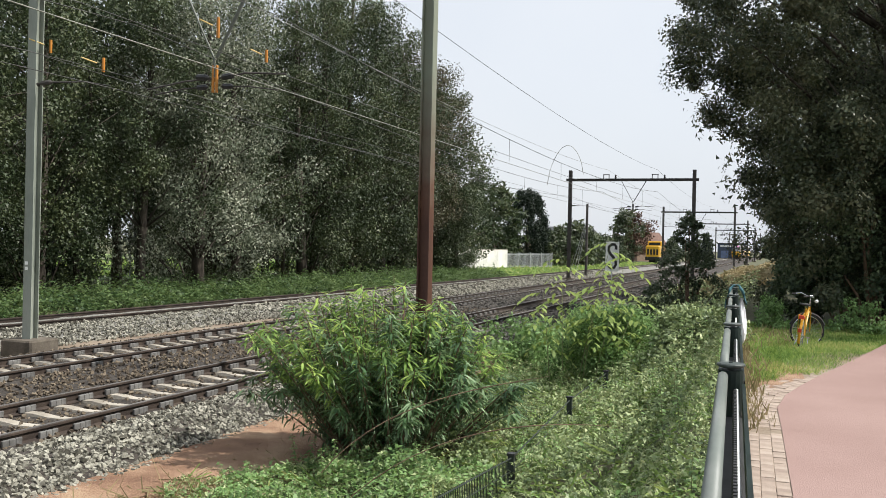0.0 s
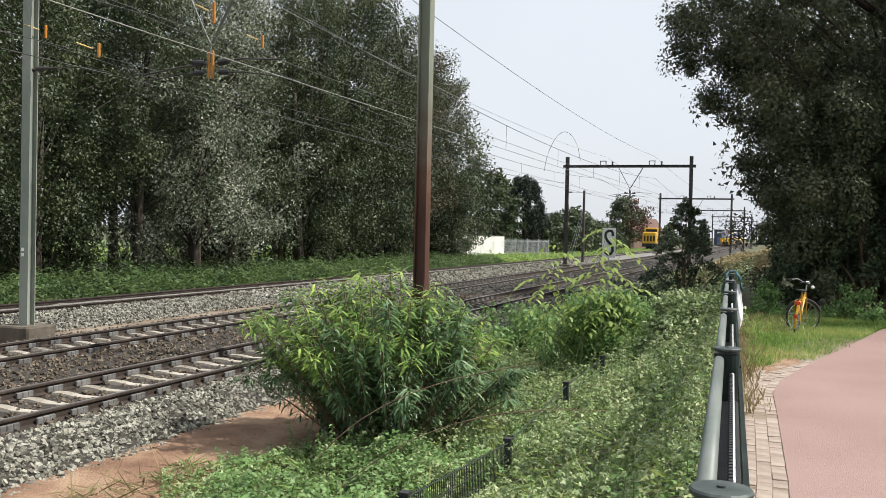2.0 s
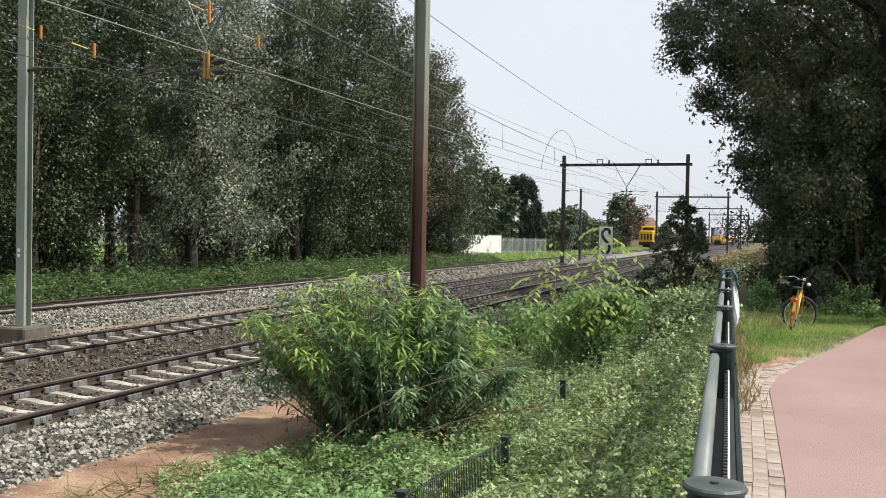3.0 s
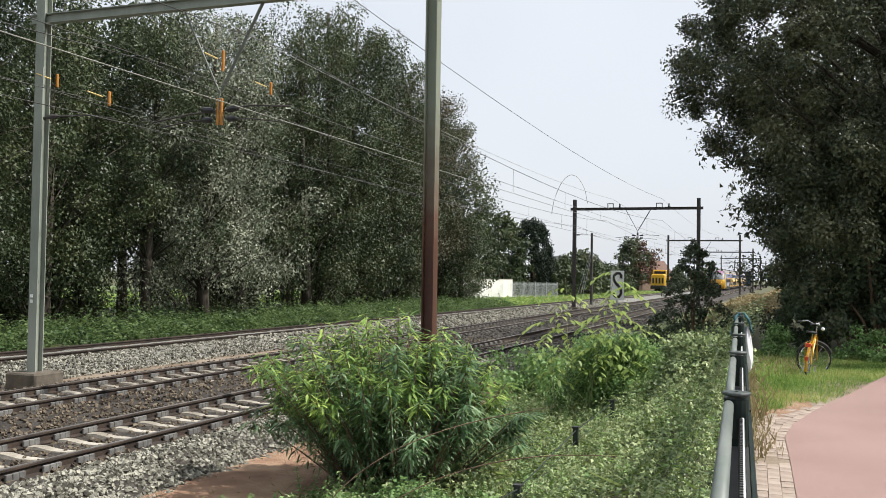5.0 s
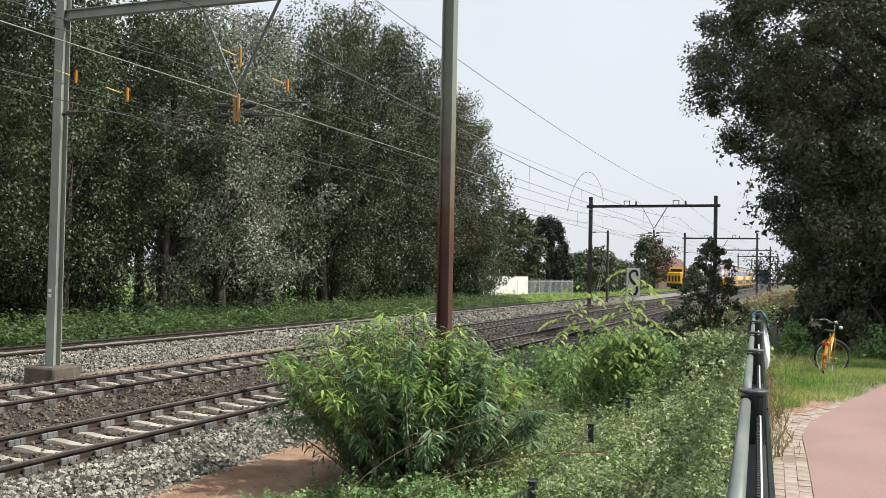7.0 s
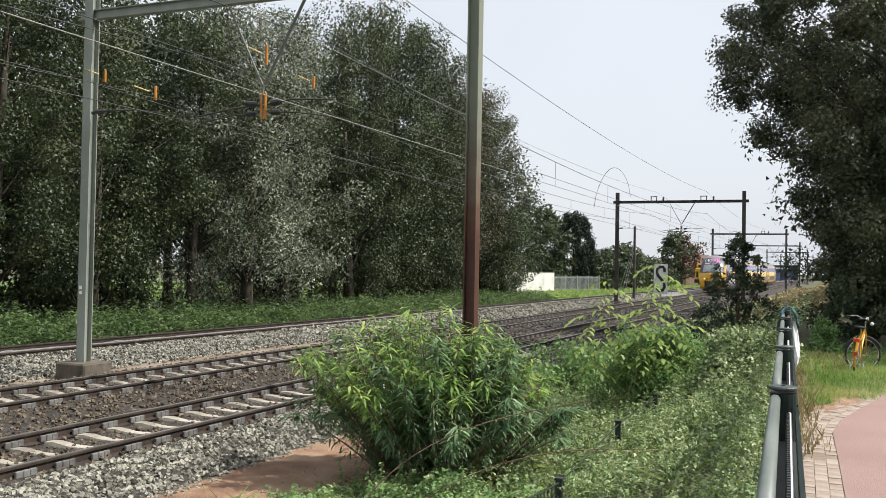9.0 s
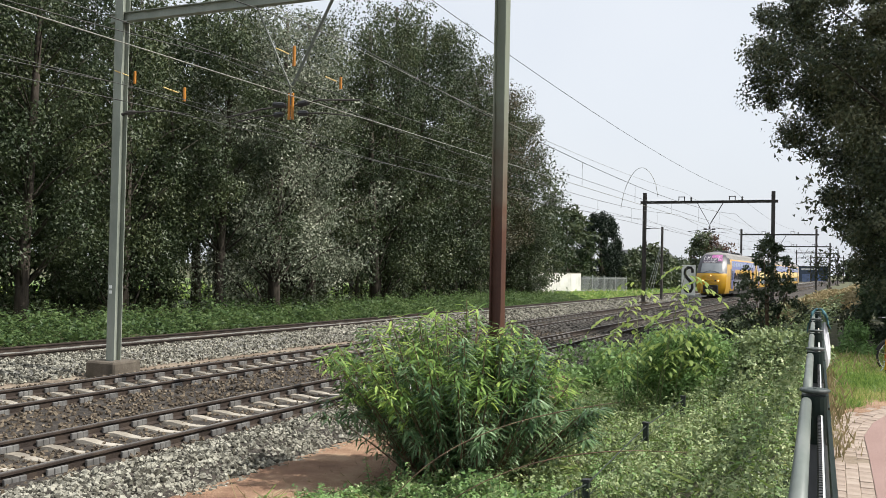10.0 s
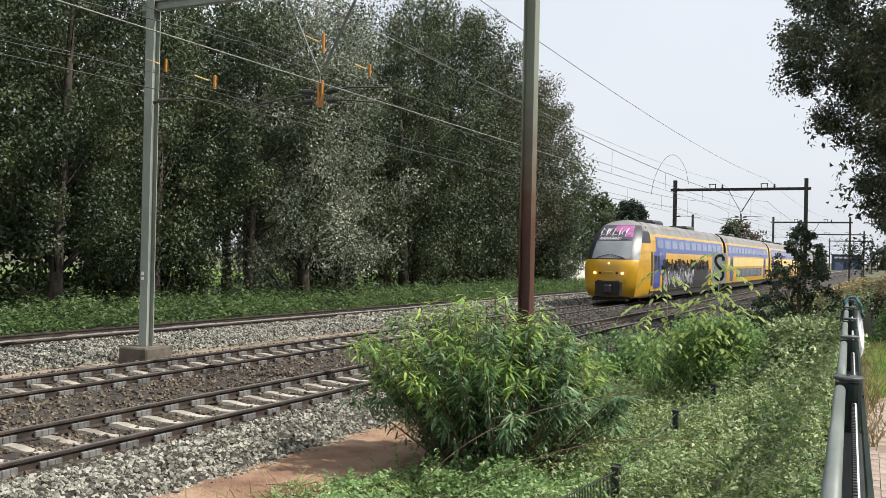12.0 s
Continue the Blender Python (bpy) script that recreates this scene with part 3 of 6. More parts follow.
    for i in range(len(ss) - 1):
        for j in range(n - 1):
            f.append((i * n + j, i * n + j + 1, (i + 1) * n + j + 1, (i + 1) * n + j))
    return solid(name, Build().add(v, f), mat, label, category, kind="structure", smooth=True)


TRACKS = ((9.48, 0.0), (13.45, 0.0), (20.45, 0.0125))      # centre, and how much it closes in along the line


def bed_z(l):
    z = float(np.interp(l, [7.2, 7.9, 15.1, 15.8], [-0.37, -0.14, -0.14, -0.37]))
    for c in (9.48, 13.45):
        z = min(z, float(np.interp(abs(l - c), [0.62, 0.95], [-0.2, -0.13])))
    return z


def make_beds():
    strip("dirt_path", 5.6, 7.7, -0.335, "dirt", "bare reddish dirt path with dry needles beside the ballast", "path", s1=60, stop=24.0)
    strip("ballast", 7.15, 15.9, bed_z, "bed", "brown stained crushed stone bed under the two main tracks, darkened for shaded gaps", "ballast", rough=0.05)
    strip("sand_strip", 15.6, 18.6, -0.325, "sand", "bare sandy strip between the tracks", "ground", s1=60, stop=31.0)
    strip("cess_ballast", 15.5, 17.6, -0.31, "bed_grey", "grey gravel between the main line and the third track", "ballast", s0=29.0, rough=0.05)
    strip("siding_ballast", 17.1, 23.3, lambda l: float(np.interp(l, [17.1, 18.3, 19.3, 22.1, 23.3], [-0.34, -0.18, -0.13, -0.13, -0.36])), "bed_grey", "grey crushed stone bed of the third track", "ballast", rough=0.05, turn=0.0125)


def stone_mesh(name, rng, n, place, size, mat):
    """Loose angular stones, each a crooked six-sided block."""
    base = np.array([(x * (0.8 if z > 0 else 1), y * (0.8 if z > 0 else 1), z) for z in (-1, 1) for x, y in ((-1, -1), (1, -1), (1, 1), (-1, 1))], float) * np.array([0.78, 0.62, 0.52])
    quads = np.array([(3, 2, 1, 0), (4, 5, 6, 7), (0, 1, 5, 4), (1, 2, 6, 5), (2, 3, 7, 6), (3, 0, 4, 7)])
    p = place(rng, n)
    r = np.linalg.qr(rng.normal(size=(n, 3, 3)))[0]
    r *= np.sign(np.linalg.det(r))[:, None, None]
    form = base[None] * rng.uniform(0.62, 1.2, (n, 8, 3))
    v = np.einsum("nij,nkj->nki", r, form) * size * rng.uniform(0.6, 1.35, (n, 1, 1))
    v += p[:, None, :]
    f = (quads[None] + (np.arange(n) * 8)[:, None, None]).reshape(-1, 4)
    me = raw_mesh(name, v.reshape(-1, 3), f, mat)
    me.shade_flat()
    return me


def plan_points(rng, n, s0, s1, l0, l1, z, lift=0.0, near=1.0):
    """Random points over a stretch of the line, denser towards its start."""
    s = s0 + (s1 - s0) * rng.uniform(0, 1, n) ** near
    l = rng.uniform(l0, l1, n)
    zz = np.array([z(a) for a in l]) + lift + rng.uniform(-0.02, 0.025, n)
    return np.stack([s * UX - l * UY, s * UY + l * UX, zz], 1)


def make_stones():
    rng = np.random.default_rng(5)
    solid("ballast_stones", stone_mesh("ballast_stones", rng, 20000, lambda r, n: plan_points(r, n, 4, 32, 7.1, 8.45, bed_z, 0.0, 1.35), 0.036, "stone"), None, "loose grey crushed stones on the ballast shoulder", "ballast", kind="stuff")
    solid("stained_stones", stone_mesh("stained_stones", rng, 15500, lambda r, n: plan_points(r, n, 5, 36, 8.35, 15.6, lambda a: bed_z(a) + (0.016 if 10.45 < a < 12.5 else 0.0), 0.0, 1.5), 0.036, "stone_brown"), None, "brown stained crushed stones between the rails", "ballast", kind="stuff")
    solid("siding_stones", stone_mesh("siding_stones", rng, 14000, lambda r, n: plan_points(r, n, 12, 62, 16.6, 19.7, lambda a: float(np.interp(a, [16.5, 17.9, 18.9], [-0.31, -0.17, -0.115])), 0.0, 1.35), 0.042, "stone"), None, "loose grey crushed stones beside the third track", "ballast", kind="stuff")
    solid("cess_stones", stone_mesh("cess_stones", rng, 7000, lambda r, n: plan_points(r, n, 30, 100, 15.4, 19.2, lambda a: float(np.interp(a, [16.3, 17.6, 18.6], [-0.29, -0.16, -0.09])), 0.0, 1.2), 0.075, "stone"), None, "grey gravel lying further along the siding", "ballast", kind="stuff")
    solid("main_line_stones", stone_mesh("main_line_stones", rng, 12000, lambda r, n: plan_points(r, n, 30, 95, 7.3, 15.6, lambda a: bed_z(a) - 0.01, 0.0, 1.2), 0.07, "stone_dark"), None, "dark crushed stones of the main line further on", "ballast", kind="stuff")


def rail_section():
    h = [(0.075, -0.172), (0.075, -0.158), (0.012, -0.135), (0.010, -0.05), (0.036, -0.035), (0.036, -0.008), (0.028, 0.0)]
    return h + [(-x, z) for x, z in reversed(h)]


def make_tracks():
    sleeper = Build()
    # top line dips between the rail seats
    xs = [-1.26, -1.0, -0.5, -0.25, 0.25, 0.5, 1.0, 1.26]
    zt = [-0.165, -0.155, -0.148, -0.18, -0.18, -0.148, -0.155, -0.165]
    vs = []
    for x, z in zip(xs, zt):
        vs += [(x, -0.14, z - 0.17), (x, -0.085, z), (x, 0.085, z), (x, 0.14, z - 0.17)]
    fs = [(4 * i + a, 4 * i + 4 + a, 4 * i + 5 + a, 4 * i + 1 + a) for i in range(len(xs) - 1) for a in range(3)] + [(0, 1, 2, 3), tuple(4 * 7 + a for a in (3, 2, 1, 0))]
    sleeper.add(vs, fs)
    sleeper_me = sleeper.mesh("sleeper", "concrete")
    dark_sleeper_me = sleeper.mesh("dark_sleeper", "footing")
    blk = Build()
    for y in (-0.105, 0.0, 0.105):
        blk.box(-0.022, 0.022, y - 0.05, y + 0.05, -0.145, -0.062, c=0.008)
    blk_me = blk.mesh("fastening", "block")
    for k, (c, conv) in enumerate(TRACKS):
        track = thing("railway_track", along(0, c, 0, -math.degrees(conv) if conv else 0), "railway track of rusty rails on concrete sleepers in crushed stone" if k < 2 else "rusty siding track half sunk in grey stone", "track", group="parallel tracks", kind="structure")
        for side in (-0.752, 0.752):
            part("rail", Build().extrude([(x + side, z) for x, z in rail_section()], -25, 420), "rail", track, "rusty steel rail")
            part("rail_head", Build().box(side - 0.027, side + 0.027, -25, 420, -0.002, 0.003), "rail_top" if k < 2 else "rail", track, "worn bright running surface" if k < 2 else "rusty running surface")
        if k == 2:
            for i in range(70):
                o = part("sleeper", sleeper_me, None, track)
                o.location = (0, -5 + 0.6 * i, -0.03)
            continue
        s0 = {0: 0.35, 1: 0.50}[k]
        for i in range(-6, 108):
            y = s0 + 0.6 * i
            # sleepers from 27 m on take the darker mesh
            o = part("sleeper", sleeper_me if y < 27 else dark_sleeper_me, None, track)
            o.location = (0, y, 0)
            if y < (34 if k == 0 else 52):
                for side in (-0.752, 0.752):
                    for dx in (-0.058, 0.058):
                        o = part("fastening", blk_me, None, track)
                        o.location = (side + dx, y, 0)
        b = Build()
        for i in range(108, 500):
            b.box(-1.26, 1.26, s0 + 0.6 * i - 0.13, s0 + 0.6 * i + 0.13, -0.3, -0.16)
        tagged(part("far_sleepers", b, "footing", track), kind="stuff")


make_ground()
make_beds()
strip("grass_verge", 23.6, 38.0, -0.40, "turf", "bright mown grass between the siding and the wall", "grass", s0=60.0, s1=200.0, rough=0.06, turn=0.0)
strip("meadow", 44.0, 120.0, -0.5, "turf", "sunlit meadow behind the trees", "grass", s0=-20.0, s1=140.0, rough=0.1, step=4.0, cell=4.0)
make_stones()
make_tracks()


# ---------------- overhead line ----------------
def hbeam(b, x, y, z0, z1, w=0.26, t=0.02, turned=False):
    """An upright wide-flange steel section."""
    h = w / 2
    o = [(-h, -h), (h, -h), (h, -h + t), (t / 2, -h + t), (t / 2, h - t), (h, h - t), (h, h), (-h, h), (-h, h - t), (-t / 2, h - t), (-t / 2, -h + t), (-h, -h + t)]
    if turned:
        o = [(c, a) for a, c in o]
    n = len(o)
    return b.add([(x + a, y + c, z) for z in (z0, z1) for a, c in o], [(i, (i + 1) % n, n + (i + 1) % n, n + i) for i in range(n)] + [tuple(range(n)), tuple(range(n, 2 * n))])


def portal(s, l_right, l_left, near=False, paint="mast_dark"):
    """Portal over the two main tracks: two masts, a beam, a hanging V with insulators, brackets on top."""
    mid = (l_right + l_left) / 2
    p = thing("portal", along(s, mid), "greygreen steel catenary portal on concrete footings" if near else "dark steel catenary portal over the main tracks", "catenary portal", group="catenary portals")
    half = (l_left - l_right) / 2
    for x, nm in ((half, "mast"), (-half, "mast")):
        b = hbeam(Build(), x, 0, -0.1, 8.75, 0.235 if near else 0.27, 0.022, near and x > 0)
        mast = part(nm, b, paint if not (near and x > 0) else "mast_rust", p, "rust-streaked brown mast" if near and x > 0 else "")
        f = Build().box(x - 0.44, x + 0.44, -0.44, 0.44, -0.8, 0.06 if near else -0.1, c=0.04)
        part("footing", f, "footing", p, "weathered concrete footing")
        if near and x < 0:
            for zz in (1.62, 1.74):
                part("mark_plate", Build().box(x - 0.05, x + 0.03, -0.152, -0.147, zz, zz + 0.075), "sign", mast, "small pale plate")
    b = Build()
    z0 = 8.0 if near else 7.86
    b.box(-half - 0.35, half + 0.35, -0.09, 0.09, z0, z0 + 0.018)
    b.box(-half - 0.35, half + 0.35, -0.09, 0.09, z0 + 0.2, z0 + 0.218)
    b.box(-half - 0.35, half + 0.35, -0.012, 0.012, z0 + 0.019, z0 + 0.199)
    part("beam", b, paint, p)
    # hanging V between the tracks (local x runs to the right)
    vx = mid - 11.2
    b = Build().tube([(vx - 0.95, 0, z0), (vx - 0.03, 0, 6.2), (vx, 0, 5.8)], 0.022, 8).tube([(vx + 1.0, 0, z0), (vx + 0.03, 0, 6.2)], 0.035, 8)
    hang = part("hanger", b, "hanger_paint" if near else paint, p)
    b = Build()
    for dx in (-0.045, 0.045):
        b.box(vx + dx - 0.024, vx + dx + 0.024, -0.03, 0.03, 5.48, 6.05, c=0.012)
    part("insulator", b, "insulator" if near else "black", hang, "orange insulator pair" if near else "")
    for sx in (-1, 1):
        # steady arm with dark insulator to each track
        b = Build().tube([(vx + sx * 0.1, 0, 5.78), (vx + sx * 0.75, 0, 5.86 if sx > 0 else 5.74), (vx + sx * 1.7, 0, 5.8 if sx > 0 else 5.6)], 0.02, 6)
        b.tube([(vx + sx * 0.15, 0, 5.6), (vx + sx * 0.8, 0, 5.58), (vx + sx * 1.5, 0, 5.48)], 0.015, 6)
        arm = part("steady_arm", b, "mast_dark", p)
        b = Build().tube([(vx + sx * 0.16, 0, 5.79), (vx + sx * 0.2, 0, 5.795), (vx + sx * 0.42, 0, 5.82), (vx + sx * 0.46, 0, 5.825)], [0.03, 0.065, 0.065, 0.03], 8)
        b.tube([(vx + sx * 0.18, 0, 5.6), (vx + sx * 0.22, 0, 5.6), (vx + sx * 0.4, 0, 5.595), (vx + sx * 0.44, 0, 5.59)], [0.03, 0.06, 0.06, 0.03], 8)
        part("arm_insulator", b, "black", arm, "dark ribbed insulator")
    # clamp arm on the far mast
    b = Build().tube([(-half + 0.08, 0, 5.82), (-half + 0.14, 0, 5.84), (-half + 0.2, 0, 5.85), (-half + 0.42, 0, 5.86), (-half + 0.5, 0, 5.86), (-half + 1.4, 0, 5.84), (-half + 2.1, 0, 5.72)], [0.05, 0.025, 0.055, 0.055, 0.02, 0.014, 0.01], 8)
    part("steady_arm", b, "mast_dark", p)
    # frames with feeder insulators on the beam
    for fx in (-2.0, 1.9):
        b = Build()
        for dx in (-0.22, 0.22):
            b.box(fx + dx - 0.03, fx + dx + 0.03, -0.03, 0.03, z0 + 0.22, z0 + 0.5)
        b.box(fx - 0.27, fx + 0.27, -0.03, 0.03, z0 + 0.5, z0 + 0.56)
        part("feeder_frame", b, paint, p)
        b = Build().turned([(0.05, z0 + 0.2), (0.09, z0 + 0.3), (0.05, z0 + 0.36), (0.09, z0 + 0.42), (0.04, z0 + 0.52)], (fx + 0.75, 0, 0), 8)
        part("post_insulator", b, "black", p)
    return p


def wire_pts(s0, l0, z0, s1, l1, z1, sag, n=14):
    out = []
    for i in range(n):
        t = i / n
        out.append(at(s0 + (s1 - s0) * t, l0 + (l1 - l0) * t, z0 + (z1 - z0) * t - sag * 4 * t * (1 - t)))
    return out


def rusting():
    """Grey-green paint on the upper mast, worn to brown rust below."""
    m = surface("rusting_mast", [(0.05, 0.02, 0.013), (0.09, 0.038, 0.023), (0.15, 0.075, 0.043)], 1.0, 0.65, bump=0.1, stretch=(1, 1, 0.25))
    n, l = m.node_tree.nodes, m.node_tree.links
    b = n["Principled BSDF"]
    rust = b.inputs["Base Color"].links[0].from_socket
    tc, sp, ns = n.new("ShaderNodeTexCoord"), n.new("ShaderNodeSeparateXYZ"), n.new("ShaderNodeTexNoise")
    ns.inputs["Scale"].default_value = 2.5
    l.new(tc.outputs["Object"], sp.inputs[0]), l.new(tc.outputs["Object"], ns.inputs["Vector"])
    a = n.new("ShaderNodeMath")
    a.operation = "MULTIPLY_ADD"
    a.inputs[1].default_value = 1.6
    l.new(ns.outputs["Fac"], a.inputs[0]), l.new(sp.outputs["Z"], a.inputs[2])
    r = n.new("ShaderNodeMapRange")
    r.inputs["From Min"].default_value, r.inputs["From Max"].default_value = 4.0, 6.6
    l.new(a.outputs[0], r.inputs["Value"])
    mx = n.new("ShaderNodeMix")
    mx.data_type = "RGBA"
    l.new(r.outputs[0], mx.inputs["Factor"]), l.new(rust, mx.inputs[6])
    mx.inputs[7].default_value = (0.20, 0.22, 0.17, 1)
    l.new(mx.outputs[2], b.inputs["Base Color"])
    return m


M["stem_green"] = surface("pale_green_stem", [(0.13, 0.16, 0.06), (0.20, 0.22, 0.10)], 8.0, 0.7, bump=0.1)


def make_line():
    M["mast_rust"] = rusting()
    spots = [(-42.0, 6.4, 16.1), (16.6, 6.4, 15.97), (75.4, 6.45, 16.35), (140.0, 6.2, 16.3), (200.0, 6.3, 16.3), (260.0, 6.3, 16.3), (330.0, 6.3, 16.3)]
    for s, a, b in spots:
        portal(s, a, b, near=s < 20, paint="mast" if s < 20 else "mast_dark")
    for k, (l, off) in enumerate(((9.48, 0.25), (13.45, -0.25))):
        cat = thing("catenary_wires", Matrix.Identity(4), "overhead contact and carrier wires with droppers above the track", "overhead wires", group="overhead wires")
        for kind, z, r in (("messenger", 7.0, 0.011), ("contact_wire", 5.52, 0.010), ("auxiliary_wire", 5.85, 0.008)):
            pts = []
            for i in range(len(spots) - 1):
                s0, s1 = spots[i][0], spots[i + 1][0]
                o = off * (1 if i % 2 else -1)
                sag = {"messenger": 0.75, "contact_wire": 0.04, "auxiliary_wire": 0.10}[kind]
                pts += wire_pts(s0, l + o, z, s1, l - o, z, sag)
            part(kind, Build().tube(pts, r, 5), "wire" if kind != "contact_wire" or k else "wire_light", cat)
        b = Build()
        for i in range(1, 4):
            s0, s1 = spots[i][0], spots[i + 1][0]
            for j in range(1, 7):
                t = j / 7
                o = off * (1 if i % 2 else -1) * (1 - 2 * t)
                zt = 7.0 - 0.75 * 4 * t * (1 - t)
                b.tube([at(s0 + (s1 - s0) * t, l + o, zt), at(s0 + (s1 - s0) * t, l + o, 5.53)], 0.006, 4)
        tagged(part("droppers", b, "wire", cat), kind="stuff")
    # feeders on top of the beams, and a lower line on the far masts
    feed = thing("feeder_wires", Matrix.Identity(4), "thick grey feeder cables strung over the portals", "overhead wires", group="overhead wires")
    for l, z, r in ((13.2, 8.75, 0.009), (9.3, 8.75, 0.009), (16.2, 6.6, 0.010)):
        pts = []
        for i in range(len(spots) - 1):
            pts += wire_pts(spots[i][0], l, z, spots[i + 1][0], l, z, 0.55)
        part("cable", Build().tube(pts, r, 5), "wire_light" if l == 13.2 else "wire", feed)
    # section insulator pieces hanging in the near wires
    for s, l, z, h in ((15.86, 13.45, 6.02, 0.3), (19.3, 11.6, 6.8, 0.3), (17.2, 11.55, 7.0, 0.45), (16.9, 15.83, 6.75, 0.3)):
        p = thing("line_insulator", along(s, l, z), "short orange insulator rod in the overhead wire", "insulator", group="orange insulators")
        part("rod", Build().box(-0.03, 0.03, -0.03, 0.03, -h / 2, h / 2, c=0.014), "insulator", p)
        part("sleeve", Build().tube([(0, -0.2, 0), (-0.1, -0.55, 0.06)], 0.014, 6), "insulator_yellow", p, "yellow sleeve on the wire")
    # feeder loop in front of the far portal
    b = Build()
    c0, c1 = at(70, 17.0, 7.2), at(70, 14.2, 8.0)
    pts = []
    for i in range(17):
        t = i / 16
        q = c0.lerp(c1, t)
        q.z += 2.6 * math.sin(math.pi * t) ** 0.6
        pts.append(q)
    b.tube(pts, 0.02, 5)
    solid("feeder_loop", b, "wire_light", "pale curved jumper cable beside the portal", "cable")
    # bare pole with guys
    pole = thing("guyed_pole", along(86, 17.0), "thin dark pole with slanting guy wires", "pole")
    part("shaft", Build().tube([(0, 0, -0.5), (0, 0, 6.5)], [0.14, 0.11], 8), "mast_dark", pole)
    for dx, z in ((-1.45, 4.9), (-1.1, 4.7), (-0.85, 4.2)):
        part("guy_wire", Build().tube([(-0.05, -0.1, z), (dx, -0.8, -0.35)], 0.018, 5), "galv", pole)


def make_sign():
    p = thing("track_sign", along(41.3, 7.0, 0, 28), "white plate with bold black curved mark on a trackside post", "sign")
    part("post", Build().tube([(0, 0.03, -0.6), (0, 0.03, 2.6)], 0.03, 8), "galv", p)
    plate = part("plate", Build().box(-0.31, 0.31, -0.012, 0.012, 1.38, 2.7, c=0.004), "sign", p)
    b = Build()
    pts = [(0.16, 2.36), (0.17, 2.48), (0.10, 2.58), (-0.04, 2.58), (-0.16, 2.47), (-0.17, 2.30), (-0.08, 2.14), (0.06, 2.0), (0.16, 1.84), (0.17, 1.68), (0.09, 1.55), (-0.05, 1.53), (-0.15, 1.60), (-0.17, 1.72)]
    w = 0.062
    vs, fs = [], []
    for i, (x, z) in enumerate(pts):
        a, c = pts[max(0, i - 1)], pts[min(len(pts) - 1, i + 1)]
        dx, dz = c[0] - a[0], c[1] - a[1]
        k = math.hypot(dx, dz)
        for sg in (-1, 1):
            vs.append((x - dz / k * w * sg, -0.017, z + dx / k * w * sg))
    fs = [(2 * i, 2 * i + 2, 2 * i + 3, 2 * i + 1) for i in range(len(pts) - 1)]
    part("mark", b.add(vs, fs), "black", plate, "black curved mark")


# ---------------- train ----------------
SIDE = [(1.30, 0.32), (1.42, 0.62), (1.46, 1.05), (1.46, 1.85), (1.46, 2.62), (1.44, 2.85), (1.40, 3.42), (1.33, 3.72), (1.10, 4.12), (0.72, 4.38), (0.0, 4.46)]


def car(front, length=26.4):
    """One double-deck coach; its front or coupled end at y = 0, running away along +y, rail top at z = 0."""
    c = thing("train_car", Matrix.Identity(4), "yellow blue double-deck train car with sloped dark cab and graffiti" if front else "yellow and blue double-deck train car with a long window band", "train", group="passenger train")
    y0 = 3.1 if front else 0.25
    y1 = length - 0.25
    prof = SIDE + [(-x, z) for x, z in reversed(SIDE[:-1])]
    n = len(prof)
    b = Build()
    b.add([(x, y, z) for y in (y0, y1) for x, z in prof], [], 0)
    for i in range(n - 1):
        zz = (prof[i][1] + prof[i + 1][1]) / 2
        mi = 1 if zz > 3.74 else (0 if zz > 0.7 else 2)
        b.f.append((i, i + 1, n + i + 1, n + i))
        b.mi.append(mi)
    b.add([(x, y1, z) for x, z in prof], [tuple(range(n))], 2)
    b.add([(x, y0, z) for x, z in prof], [tuple(range(n))], 2)
    body = part("body", b, ["yellow", "roof_grey", "under"], c)
    if front:
        # cab: rows from the coupler up to the roof, each a bowed line across
        rows = [(0.30, 0.55, 1.05), (0.42, 0.12, 1.22), (0.9, 0.0, 1.34), (1.5, 0.02, 1.40), (2.0, 0.08, 1.41), (2.3, 0.18, 1.41), (2.75, 0.50, 1.38), (3.2, 0.85, 1.34), (3.45, 1.1, 1.30), (3.85, 1.55, 1.20), (4.15, 2.0, 1.02), (4.36, 2.6, 0.74), (4.455, 3.1, 0.35)]
        cols = np.linspace(-1, 1, 15)
        b = Build()
        vs, fs, mi = [], [], []
        for z, yf, w in rows:
            for u in cols:
                vs.append((u * w, yf + 0.75 * abs(u) ** 3.2 * (0.6 if z < 2.1 else 0.8), z))
        k = len(cols)
        for i in range(len(rows) - 1):
            for j in range(k - 1):
                fs.append((i * k + j, i * k + j + 1, (i + 1) * k + j + 1, (i + 1) * k + j))
                z = (rows[i][0] + rows[i + 1][0]) / 2
                u = abs((cols[j] + cols[j + 1]) / 2)
                if z < 0.36:
                    q = 1
                elif z < 2.2:
                    q = 0
                elif z < 3.42:
                    q = 1
                else:
                    q = 1 if z < 4.2 else 3
                mi.append(q)
        b.add(vs, fs)
        b.mi = mi
        # cheeks between the cab face and the body
        for sx in (-1, 1):
            edge = [(sx * w, yf + 0.75 * (0.6 if z < 2.1 else 0.8), z) for z, yf, w in rows]
            back = []
            for z, yf, w in rows:
                xs = np.interp(z, [q[1] for q in SIDE], [q[0] for q in SIDE])
                back.append((sx * float(xs) * 0.999, y0, z))
            o = len(b.v)
            b.v.extend(edge + back)
            m = len(rows)
            for i in range(m - 1):
                b.f.append((o + i, o + i + 1, o + m + i + 1, o + m + i))
                z = (rows[i][0] + rows[i + 1][0]) / 2
                b.mi.append(0 if z < 3.3 else (1 if z < 3.9 else 3))
        cab = part("cab", b, ["yellow", "hood", "glass", "roof_grey"], c, "yellow cab nose with dark windscreen", smooth=True)
